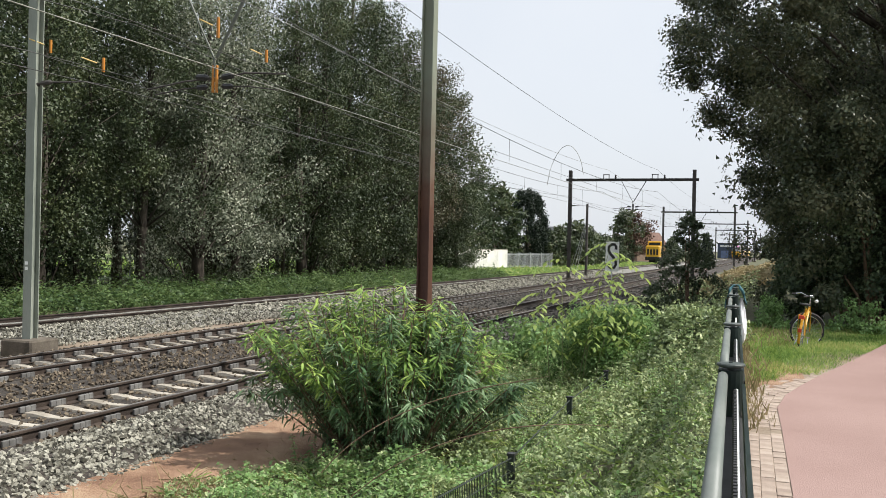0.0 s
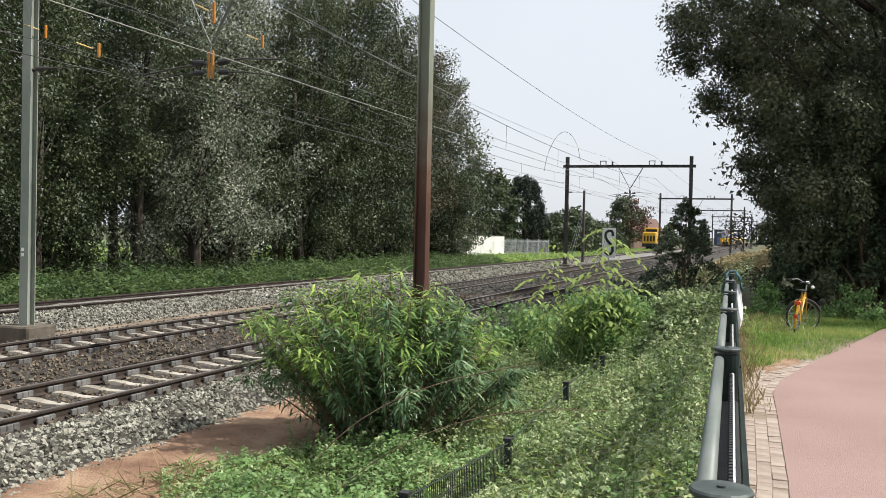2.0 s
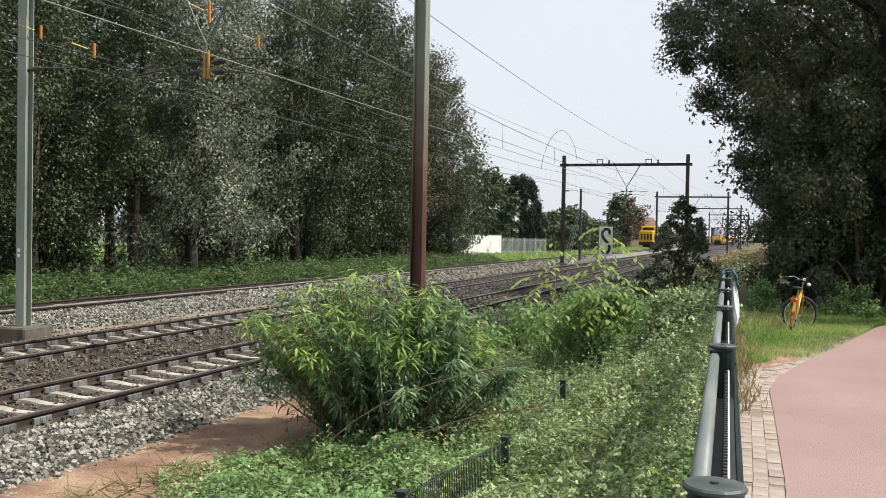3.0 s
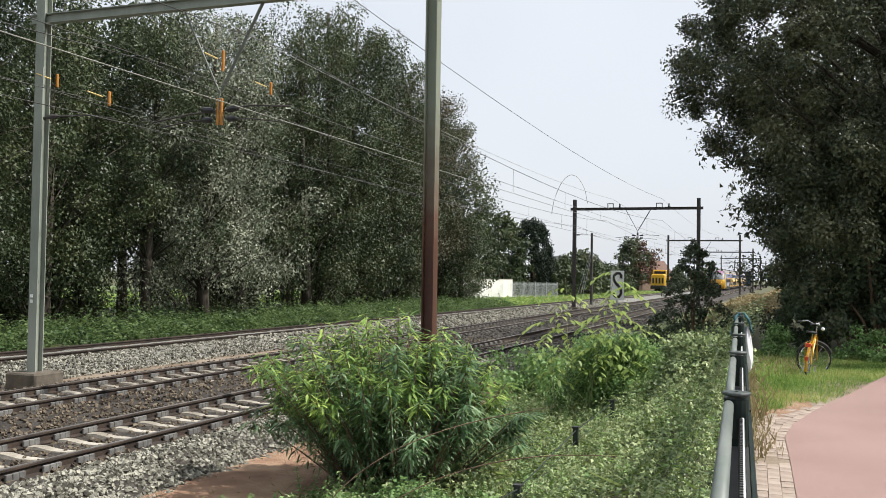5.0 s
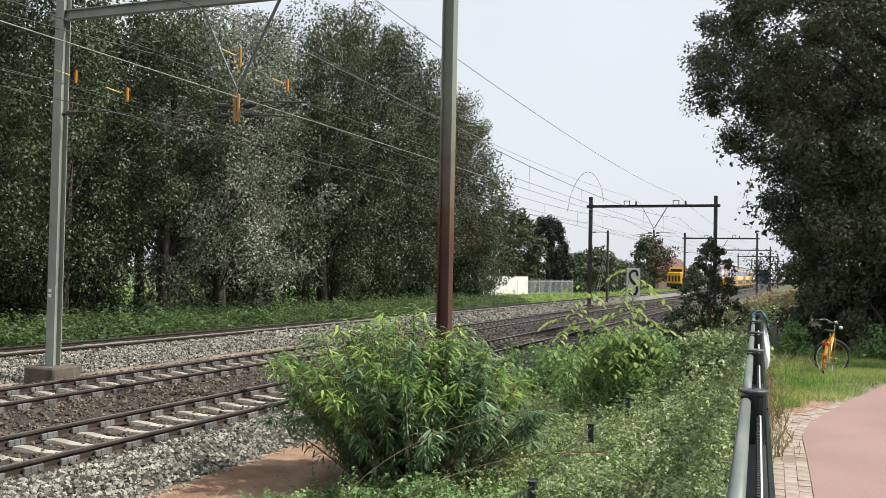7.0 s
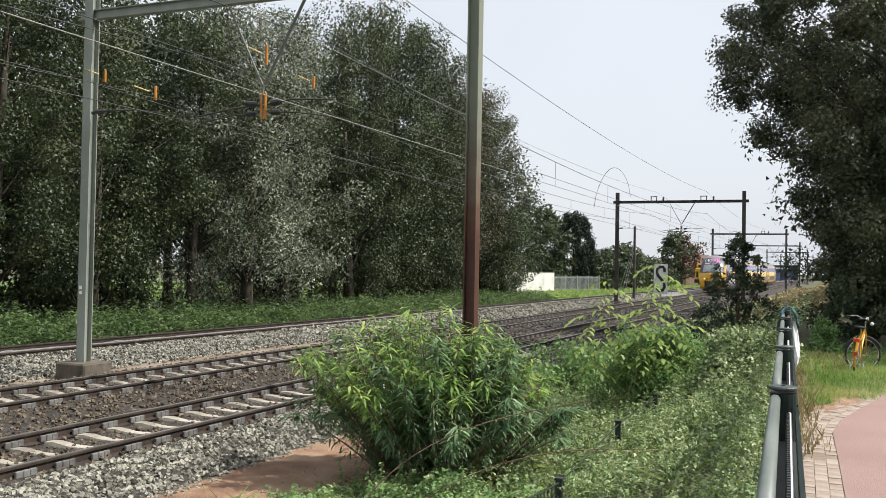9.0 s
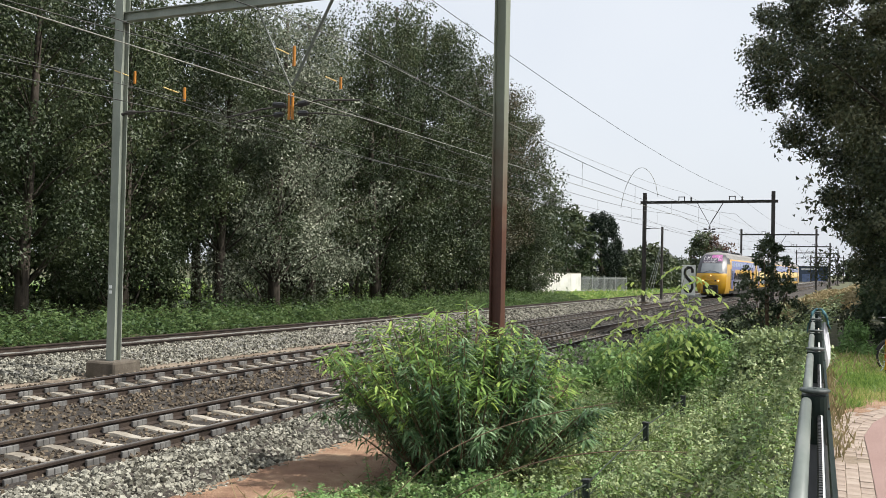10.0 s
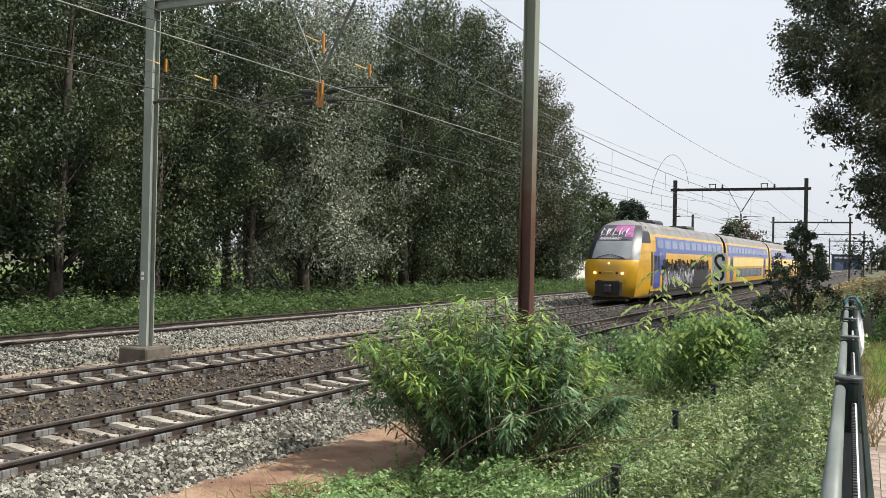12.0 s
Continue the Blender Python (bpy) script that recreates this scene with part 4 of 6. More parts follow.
        def nose(x, z, proud=0.015):
            w = float(np.interp(z, [q[0] for q in rows], [q[2] for q in rows]))
            yf = float(np.interp(z, [q[0] for q in rows], [q[1] for q in rows]))
            return (x, yf + 0.75 * abs(x / w) ** 3.2 * (0.6 if z < 2.1 else 0.8) - proud, z)

        def patch(x0, x1, z0, z1, proud, taper=0.0, nx=8, nz=5):
            vs = []
            for i in range(nz + 1):
                t = i / nz
                for j in range(nx + 1):
                    u = j / nx
                    xm = (x0 + x1) / 2
                    x = xm + (x0 + (x1 - x0) * u - xm) * (1 - taper * t)
                    vs.append(nose(x, z0 + (z1 - z0) * t, proud))
            k = nx + 1
            return Build().add(vs, [(k * i + j, k * i + j + 1, k * i + k + j + 1, k * i + k + j) for i in range(nz) for j in range(nx)])

        part("windscreen", patch(-1.02, 1.02, 2.36, 3.28, 0.02, 0.08), "glass_screen", cab, "windscreen with reflected sky put into its grey", smooth=True)
        for sx in (-1, 1):
            b = Build().tube([nose(sx * 0.75, 2.38, 0.05), nose(sx * 0.4, 2.48, 0.06), nose(sx * 0.05, 2.56, 0.06)], 0.018, 5)
            part("wiper", b, "black", cab)
        spray = part("spray_paint", patch(-0.95, 0.95, 3.36, 4.1, 0.016, 0.14), "purple", cab, "violet and pink spray paint", smooth=True)
        part("spray_patch", patch(-0.15, 0.86, 3.78, 4.12, 0.026, 0.12), "pink", spray, smooth=True)
        part("spray_patch", patch(0.5, 0.9, 3.5, 3.76, 0.024, 0.1), "pink", spray, smooth=True)
        b = Build()
        rs = random.Random(12)
        for i in range(5):
            x = -0.84 + 0.34 * i
            h = 0.32 + 0.1 * math.sin(i * 2.1)
            loop = [nose(x + 0.13 + 0.13 * math.cos(q) + 0.03 * rs.uniform(-1, 1), 3.6 + h * 0.5 * (1 + math.sin(q * (1 + i % 2))) * 0.9, 0.045) for q in np.linspace(0.4, 5.6, 9)]
            b.tube(loop, 0.02, 4)
            b.tube([nose(x, 3.55, 0.045), nose(x + 0.05, 3.98, 0.045)], 0.02, 4)
        for i in range(7):
            x = -0.8 + 0.17 * i
            b.tube([nose(x, 3.32, 0.045), nose(x + 0.06, 3.48, 0.045), nose(x + 0.1, 3.34, 0.045), nose(x + 0.15, 3.46, 0.045)], 0.022, 4)
        tagged(part("spray_strokes", b, "spray_white", spray), kind="stuff")
        # coupler recess, lights, skirt
        b = Build().box(-0.72, 0.72, -0.03, 0.3, 0.42, 1.24, c=0.1)
        rec = part("coupler_recess", b, "under", cab)
        part("coupler", Build().box(-0.2, 0.2, -0.22, 0.2, 0.62, 1.0, c=0.05), "hood", rec)
        for x in (-0.72, 0.72):
            part("headlight", Build().tube([(x, -0.01, 1.6), (x, 0.14, 1.6)], 0.07, 10), "lamp", cab, "lit warm headlight")
            part("marker_light", Build().tube([(x * 0.62, -0.01, 1.6), (x * 0.62, 0.14, 1.6)], 0.065, 10), "black", cab)
        part("top_light", Build().tube([(0, 0.03, 2.1), (0, 0.2, 2.1)], 0.045, 8), "lamp", cab)
        part("light_bar", Build().box(-0.26, 0.26, -0.002, 0.1, 1.52, 1.68, c=0.01), "yellow", cab)
        part("bumper_skirt", Build().box(-0.95, 0.95, 0.3, 0.8, 0.16, 0.4, c=0.1), "under", cab)
    start = 4.3 if front else 1.2
    for sx in (-1, 1):
        # upper band
        z0, z1 = 2.72, 3.58
        ya, yb = start, length - 1.0

        def slab(name, a, b_, zl, zh, mat, proud, parent, label="", slope=0.0):
            zz = [zl] + [q[1] for q in SIDE if zl + 0.02 < q[1] < zh - 0.02] + [zh]
            vs, n = [], len(zz)
            for z in zz:
                x = float(np.interp(z, [q[1] for q in SIDE], [q[0] for q in SIDE])) + proud
                k = slope * (z - zl) / (zh - zl)
                vs += [(sx * x, a + k, z), (sx * x, b_ + k, z), (sx * (x - 0.03), b_ + k, z), (sx * (x - 0.03), a + k, z)]
            fs = [(4 * i + e, 4 * i + (e + 1) % 4, 4 * i + 4 + (e + 1) % 4, 4 * i + 4 + e) for i in range(n - 1) for e in range(4)] + [(0, 1, 2, 3), (4 * n - 4, 4 * n - 3, 4 * n - 2, 4 * n - 1)]
            bb = Build().add(vs, fs)
            return part(name, bb, mat, parent, label)

        band = slab("window_band", ya, yb, z0, z1, "blue", 0.006, body, "blue band round the upper windows")
        slab("stripe", ya, yb, 3.62, 3.74, "yellow", 0.006, body)
        nwin = 11 if front else 14
        w = (yb - ya - 0.5) / nwin * 0.78
        for i in range(nwin):
            a = ya + 0.3 + (yb - ya - 0.5) * i / nwin
            slab("window", a, a + w, 2.98, 3.44, "glass_blue", 0.012, band)
        # lower windows
        lo = slab("lower_band", ya + 4.2, yb - 4.6, 1.0, 1.72, "glass", 0.006, body, "dark lower window band")
        for i in range(6):
            a = ya + 4.4 + i * (yb - ya - 9.2) / 6
            slab("lower_window", a, a + (yb - ya - 9.2) / 6 * 0.8, 1.06, 1.66, "glass_blue", 0.012, lo)
        # doors
        for a in (start - 0.6 if front else 2.2, length - 4.2):
            d = slab("door", a, a + 1.5, 0.75, 2.78, "blue", 0.01, body, "blue double door")
            slab("door_window", a + 0.15, a + 0.62, 1.7, 2.55, "glass", 0.016, d)
            slab("door_window", a + 0.88, a + 1.35, 1.7, 2.55, "glass", 0.016, d)
        if front:
            slab("cab_door", 2.75 + 0.4, 3.5, 0.9, 2.75, "hood", 0.012, body, "dark narrow cab door")
            slab("blue_wedge", start + 0.3, start + 1.5, 1.5, 2.72, "blue", 0.005, body, slope=0.9)
            g = slab("graffiti", start + 1.5, start + 15.5, 0.64, 1.9, "spray_dark", 0.016, body, "black and silver spray paint along the lower side")
            rng = random.Random(4)
            bb = Build()
            dark = Build()
            x = sx * 1.478
            for i in range(150):
                y = start + 1.4 + 14.0 * i / 150
                z = rng.uniform(1.7, 1.95)
                dark.tube([(x, y, z), (x, y + rng.uniform(-0.15, 0.15), z + rng.uniform(0.1, 0.5))], 0.05, 4)
            tagged(part("spray_edge", dark, "spray_dark", g), kind="stuff")
            x = sx * 1.484
            for i in range(90):
                y = start + 1.7 + 8.5 * (i / 90) ** 1.2
                z = rng.uniform(0.7, 1.4)
                h = rng.uniform(0.25, 0.7)
                bb.tube([(x, y, z), (x, y + rng.uniform(-0.05, 0.1), z + h * 0.5), (x, y + rng.uniform(-0.3, 0.3), z + h)], rng.uniform(0.012, 0.026), 4)
            tagged(part("spray_lines", bb, "spray_white", g), kind="stuff")
        else:
            # pale painted strip where the coach side reflects the sky
            slab("yellow_pale", ya, yb, 1.9, 2.6, "yellow_pale", 0.004, body)
        # sills and equipment under the floor
        part("underframe", Build().box(sx * 1.1 - 0.25, sx * 1.1 + 0.25, start + 2, length - 4, 0.22, 0.62, c=0.05), "under", c)
    # bogies
    for y in (4.6, length - 3.6):
        bo = part("bogie", Build().box(-1.15, 1.15, y - 1.6, y + 1.6, 0.3, 0.62, c=0.08), "under", c)
        for dy in (-1.25, 1.25):
            for x in (-0.75, 0.75):
                part("wheel", Build().tube([(x - 0.065, y + dy, 0.46), (x + 0.065, y + dy, 0.46)], 0.455, 20), "under", bo)
    # roof gear
    for y in (8.0, 17.5):
        part("roof_unit", Build().box(-0.7, 0.7, y - 1.1, y + 1.1, 4.33, 4.62, c=0.1), "hood", c)
    part("gangway", Build().box(-0.8, 0.8, length - 0.25, length + 0.2, 0.7, 4.0, c=0.05), "under", c)
    return c


CAR = 26.9
TRAIN_S, TRAIN_V = 46.6, 22.5      # the cab's place at the end of the clip, and the speed in metres a second


def make_train():
    # Windscreen glass: the reflected sky is put into a lighter grey base colour
    M["glass_screen"] = surface("sky_toned_windscreen", [(0.15, 0.165, 0.175), (0.21, 0.23, 0.24)], 1.0, 0.12, bump=0.0, spec=0.9)
    first = car(True)
    cars = [first] + [car(False)]
    for i in range(2):
        cars.append(copy_thing(cars[1], Matrix.Identity(4)))
    return cars


# ---------------- far things ----------------
def far_loco():
    m = along(186, 23.6, -0.25)
    p = thing("shunting_engine", m, "yellow diesel shunting engine parked on a side track", "locomotive")
    body = part("hood", Build().box(-1.35, 1.35, 0, 8, 1.2, 3.4, c=0.2), "yellow", p)
    part("cab", Build().box(-1.4, 1.4, 3.0, 5.6, 3.35, 4.3, c=0.15), "yellow", p)
    part("cab_window", Build().box(-1.1, 1.1, 2.97, 3.0, 3.5, 4.0), "glass", p)
    b = Build()
    for x in (-0.9, -0.3, 0.3, 0.9):
        b.box(x - 0.18, x + 0.18, -0.02, 0.02, 1.6, 2.7)
    part("grille", b, "under", body)
    part("frame", Build().box(-1.4, 1.4, -0.4, 8.4, 0.5, 1.2, c=0.1), "under", p)
    for x in (-1.0, 1.0):
        part("buffer", Build().tube([(x, -0.9, 1.0), (x, -0.4, 1.0)], 0.2, 10), "under", p)
    for y in (1.5, 4, 6.5):
        part("wheelset", Build().tube([(-0.8, y, 0.5), (0.8, y, 0.5)], 0.5, 14), "under", p)


def far_fence():
    # white wall, then a grey bar fence
    a, b_ = Vector((2.0, 109.0, -0.6)), Vector((8.3, 119.0, -0.6))
    d = (b_ - a).normalized()
    ang = math.degrees(math.atan2(d.y, d.x))
    wall = thing("garden_wall", pose(a.x - d.x * 2, a.y - d.y * 2, -0.6, 0, 0, ang), "white rendered concrete panel wall beyond the tracks", "wall")
    n = (b_ - a).length + 2
    for i in range(5):
        part("panel", Build().box(n * i / 5 + 0.01, n * (i + 1) / 5 - 0.01, -0.06, 0.06, 0, 2.5, c=0.01), "white", wall)
    part("coping", Build().box(0, n, -0.09, 0.09, 2.502, 2.58), "concrete", wall)
    f = thing("bar_fence", pose(b_.x, b_.y, -0.6, 0, 0, ang - 8), "grey galvanised steel bar fence on the grass", "fence")
    for i in range(5):
        part("post", Build().box(2.6 * i - 0.04, 2.6 * i + 0.04, -0.04, 0.04, 0, 2.3), "galv", f)
    for i in range(4):
        b = Build()
        for j in range(13):
            b.box(2.6 * i + 0.2 * j + 0.06, 2.6 * i + 0.2 * j + 0.13, -0.015, 0.015, 0.15, 2.15)
        b.box(2.6 * i + 0.05, 2.6 * i + 2.55, -0.025, -0.016, 0.3, 0.38).box(2.6 * i + 0.05, 2.6 * i + 2.55, -0.025, -0.016, 1.9, 1.98)
        tagged(part("bar_panel", b, "galv", f), kind="stuff")
    g = thing("mesh_fence", pose(14, 133, -0.6, 0, 0, 66), "dark green mesh fence before the hedge", "fence")
    for i in range(13):
        part("post", Build().box(3.0 * i - 0.04, 3.0 * i + 0.04, -0.04, 0.04, 0, 2.4), "fence_green", g)
    for i in range(12):
        b = Build()
        for j in range(15):
            b.box(3.0 * i + 0.2 * j + 0.05, 3.0 * i + 0.2 * j + 0.11, -0.01, 0.01, 0.1, 2.3)
        tagged(part("mesh", b, "fence_green", g), kind="stuff")
    # white post seen between the trunks
    p = thing("white_post", pose(-20.2, 60.0, -0.6), "slender white marker board in the meadow", "post")
    part("board", Build().box(-0.17, 0.17, -0.03, 0.03, 2.4, 3.9, c=0.01), "white", p)
    part("leg", Build().box(-0.05, 0.05, -0.05, 0.05, 0, 2.4), "galv", p)


def house(x, y, w, d, h, roof, turn, wall="wall_brick", roofm="tile", label="brick house with a brown tiled gable roof"):
    p = thing("house", pose(x, y, -0.6, 0, 0, turn), label, "house", group="far houses")
    wl_ = part("wall", Build().box(-w / 2, w / 2, -d / 2, d / 2, 0, h), wall, p)
    b = Build().add([(-w / 2 - .3, -d / 2 - .3, h), (w / 2 + .3, -d / 2 - .3, h), (w / 2 + .3, d / 2 + .3, h), (-w / 2 - .3, d / 2 + .3, h), (-w / 2 - .3, 0, h + roof), (w / 2 + .3, 0, h + roof)], [(0, 1, 5, 4), (2, 3, 4, 5), (0, 4, 3), (1, 2, 5), (3, 2, 1, 0)])
    part("roof", b, roofm, p)
    for i in range(3):
        xx = -w / 2 + w * (i + 0.5) / 3
        part("window", Build().box(xx - 0.5, xx + 0.5, -d / 2 - 0.03, -d / 2 + 0.05, h - 1.8, h - 0.5), "glass", wl_)


def far_buildings():
    house(49.5, 228, 8, 7, 4.2, 3.0, 20)
    house(22.5, 172, 12, 8, 4.4, 2.4, 25, roofm="hood", label="brick house with a dark grey gable roof")
    p = thing("depot_building", pose(113.5, 364, -0.5, 0, 0, -17), "dark blue clad depot building with pale doors", "building")
    wl_ = part("wall", Build().box(-5.2, 5.2, -8, 8, 0, 5.7), "steel_blue", p)
    part("roof", Build().box(-5.4, 5.4, -8.3, 8.3, 5.7, 6.0), "hood", p)
    for x in (-2.6, 2.0):
        part("door", Build().box(x - 1.4, x + 1.4, -8.08, -8.0, 0.1, 3.0), "glass_blue", wl_)
    part("sign_band", Build().box(-4.2, 1.5, -8.1, -8.0, 4.5, 5.1), "sign", wl_, "pale lettered strip")


# ---------------- plants ----------------
def crown(name, rng, clusters, per, spread, leaf, mat, outline=LEAF_TRI, droop=0.3, shell=0.6):
    """Leaves in many clumps; clusters are rows of x, y, z, radius."""
    cl = np.asarray(clusters, float)
    n = len(cl) * per
    idx = np.repeat(np.arange(len(cl)), per)
    d = rand_dirs(rng, n)
    rad = cl[idx, 3] * rng.uniform(0.15, 1.0, n) ** shell
    p = cl[idx, :3] + d * rad[:, None] * np.array([1, 1, spread])
    ways = d * 0.3 + rand_dirs(rng, n) * 0.9 + np.array([0, 0, -droop])
    ups = d * 0.9 + rand_dirs(rng, n) * 0.4 + np.array([0, 0, 0.45])
    return leaves(name, p, ways, ups, leaf * 1.12 * rng.uniform(0.6, 1.35, n), outline, mat)


def tree_meshes(seed, h, r, bare, leaf, mat, n_clu, per, lean=0.0, trunk_r=0.2, narrow=0.75, clump=1.0, boughs=()):
    """Trunk mesh and crown mesh of a tree of height h, crown radius r, bare up to a share of its height."""
    rng = np.random.default_rng(seed)
    b = Build()
    spine = [(lean * t * h + 0.25 * math.sin(3 * t + seed), 0.25 * math.cos(2.3 * t + seed) - 0.25, h * t - 0.4 * (t == 0)) for t in np.linspace(0, 0.93, 9)]
    b.tube(spine, [trunk_r * (1 - 0.88 * t) + 0.015 for t in np.linspace(0, 1, 9)], 9)
    clusters = []
    for i in range(n_clu):
        t = bare + (1 - bare) * ((i + 0.5) / n_clu)
        q = (t - bare) / (1 - bare)
        env = r * (math.sin(math.pi * min(1.0, 0.12 + 0.88 * q ** narrow)) ** 0.7 + 0.12)
        a = rng.uniform(0, 2 * math.pi)
        k = env * rng.uniform(0.3, 1.05)
        cx, cy, cz = math.cos(a) * k + lean * t * h, math.sin(a) * k, h * t + rng.uniform(-0.6, 0.6)
        clusters.append((cx, cy, cz, rng.uniform(0.55, 1.15) * (0.55 + 0.17 * r) * clump))
        if i % 2 == 0:
            tt = max(0.15, t - 0.13)
            s = Vector(spine[min(8, int(tt / 0.93 * 8))])
            e = Vector((cx, cy, cz))
            mid = s.lerp(e, 0.5) + Vector((0, 0, 0.25))
            b.tube([s, mid, e], [0.07 * (1.2 - tt), 0.04 * (1.2 - tt), 0.012], 5)
    for x, y, z, cr in boughs:
        clusters.append((x, y, z, cr))
        b.tube([spine[3], (x * 0.5, y * 0.5, z - 0.2), (x, y, z)], [0.08, 0.05, 0.012], 5)
    return b.mesh("trunk", "bark", True), crown("crown", rng, clusters, per, 0.85, leaf, mat)


def plant(name, meshes, m, label, category, scale=1.0, group=""):
    t = thing(name, m, label, category, group)
    t.scale = (scale, scale, scale)
    part("trunk", meshes[0], None, t)
    part("crown", meshes[1], None, t)
    return t


def wood_tree(seed, h, r, bare, leaf, mat, boughs, per, lean=0.0, trunk_r=0.22, skirt=()):
    """A forest tree: a tall trunk, rising limbs, and leaf sprays hung along each limb in drooping tiers."""
    rng = np.random.default_rng(seed)
    b = Build()
    spine = [Vector((lean * t * h + 0.2 * math.sin(3 * t + seed), 0.2 * math.cos(2.3 * t + seed) - 0.2, h * t - 0.5 * (t == 0))) for t in np.linspace(0, 0.95, 10)]
    b.tube(spine, [trunk_r * (1.25 if i == 0 else 1 - 0.09 * i) + 0.02 for i in range(10)], 9)
    clusters = []
    for i in range(boughs):
        q = (i + 0.5) / boughs
        t = bare + (0.98 - bare) * q
        reach = r * (math.sin(math.pi * (0.2 + 0.76 * q)) ** 0.6) * rng.uniform(0.62, 1.08)
        a = 2.4 * i + rng.uniform(-0.4, 0.4)
        k = min(8, int(max(0.08, t - 0.12) / 0.95 * 9))
        foot = spine[k]
        tip = Vector((math.cos(a) * reach + lean * t * h, math.sin(a) * reach, h * t + rng.uniform(-0.5, 0.3)))
        mid = foot.lerp(tip, 0.55) + Vector((0, 0, 0.35))
        b.tube([foot, mid, tip], [0.06 * (1.25 - t), 0.035 * (1.25 - t), 0.01], 5)
        for u in (0.62, 1.0):
            c = (1 - u) ** 2 * foot + 2 * u * (1 - u) * mid + u * u * tip
            size = rng.uniform(0.65, 1.3) * (0.5 + 0.14 * r)
            clusters.append((c.x + rng.normal() * 0.25, c.y + rng.normal() * 0.25, c.z - 0.35 * rng.uniform(0, 1), size))
    for x, y, z, cr in skirt:
        clusters.append((x, y, z, cr))
    return b.mesh("trunk", "bark", True), crown("crown", rng, clusters, per, 0.9, leaf, mat, droop=0.7, shell=0.42)


def left_woods():
    low = [(2.6 * math.cos(0.7 * i), 2.6 * math.sin(0.7 * i), 2.2 + 0.9 * (i % 3), 0.95) for i in range(9)]
    kinds = {
        "alder": wood_tree(11, 16, 3.7, 0.25, 0.13, "leaf_tree", 40, 410, trunk_r=0.26),
        "alder_b": wood_tree(12, 15, 3.4, 0.31, 0.13, "leaf_tree", 37, 410, lean=0.02, trunk_r=0.22),
        "alder_c": wood_tree(15, 17, 4.0, 0.15, 0.13, "leaf_tree", 46, 410, lean=-0.02, trunk_r=0.28, skirt=low),
        "poplar": wood_tree(13, 14.5, 4.2, 0.15, 0.122, "leaf_silver", 46, 460, trunk_r=0.28, skirt=low),
        "olive": wood_tree(17, 15.5, 3.7, 0.22, 0.13, "leaf_olive", 40, 410, lean=0.02, trunk_r=0.25),
        "round": tree_meshes(14, 10.5, 3.6, 0.05, 0.15, "leaf_tree", 100, 300, trunk_r=0.22),
        "back": wood_tree(16, 16, 3.9, 0.34, 0.27, "leaf_tree", 40, 150, trunk_r=0.24),
    }
    rng = random.Random(8)
    for s, l, k, sc in ((9, 30, "alder", 1.0), (15, 29, "olive", 0.98), (20.5, 30.5, "alder_b", 1.05), (26, 28.6, "alder", 1.0), (31.5, 30, "alder_c", 0.95), (36.5, 28.8, "alder_b", 1.0), (40.5, 27.6, "poplar", 1.12), (47, 30, "alder", 1.12), (51.5, 28.6, "alder_c", 1.15), (56.5, 29.6, "alder_c", 1.24), (61, 28.8, "alder_c", 1.3), (65.5, 28.8, "alder_c", 1.24), (70, 28.2, "olive", 1.2), (74, 28.2, "alder_c", 1.1), (78.5, 29.6, "round", 1.48), (75.5, 26.4, "round", 0.75), (73.5, 31.5, "alder", 0.95),
                        (6, 36, "back", 1.1), (13, 36.5, "back", 1.1), (19, 37, "back", 1.05), (25.5, 36, "back", 1.1), (32, 37, "back", 1.1), (38.5, 36, "back", 1.05), (45, 37, "back", 1.15), (52, 36, "back", 1.08), (59, 37, "back", 1.05), (66, 36, "back", 1.1), (72, 36, "back", 0.95), (16, 45, "back", 1.0), (29, 46, "back", 1.0), (42, 46, "back", 1.1), (55, 45, "back", 1.0)):
        lab = {"poplar": "grey-leaved poplar among the dark lineside trees", "round": "low round leafy tree at the end of the tree row", "olive": "tall alder with olive brown foliage and a bare lower trunk"}.get(k, "tall dark green alder with a bare lower trunk")
        m = along(s + rng.uniform(-0.7, 0.7), l + rng.uniform(-0.5, 0.5), -0.5, rng.uniform(0, 360))
        plant("tree", kinds[k], m, lab, "tree", sc * rng.uniform(0.96, 1.04), "lineside trees")
    # shady understorey behind the trunks, with one open stretch
    low_bush = tree_meshes(18, 6.5, 3.5, 0.03, 0.24, "leaf_tree", 50, 110, trunk_r=0.12)
    for s, l, sc in ((10, 35, 1.0), (16, 34, 1.0), (21, 35, 1.0), (25.5, 33.5, 1.05), (30, 34.5, 1.1), (34.5, 33.8, 1.05), (38.5, 36, 0.9), (49.5, 37, 0.8), (54, 36, 0.85), (58.5, 38, 0.95), (64, 35, 0.85), (69, 34, 0.9), (73.5, 33, 0.85)):
        plant("understorey_bush", low_bush, along(s, l, -0.5, s * 47), "dense dark leafy bush behind the trunks", "bush", sc, "understorey bushes")
    # slim extra trunks in the shade
    b = Build()
    for i in range(70):
        s, l = rng.uniform(5, 78), rng.uniform(28, 44)
        p = at(s, l, -0.6)
        r = rng.uniform(0.07, 0.2)
        b.tube([p, p + Vector((rng.uniform(-0.3, 0.3), 0, 5)), p + Vector((rng.uniform(-0.6, 0.6), 0, 9)), p + Vector((rng.uniform(-0.9, 0.9), 0, 13))], [r, r * 0.8, r * 0.5, 0.015], 7)
    solid("slim_trunks", b, "bark", "slim bare trunks of young trees in the shade", "trees", kind="stuff", smooth=True)


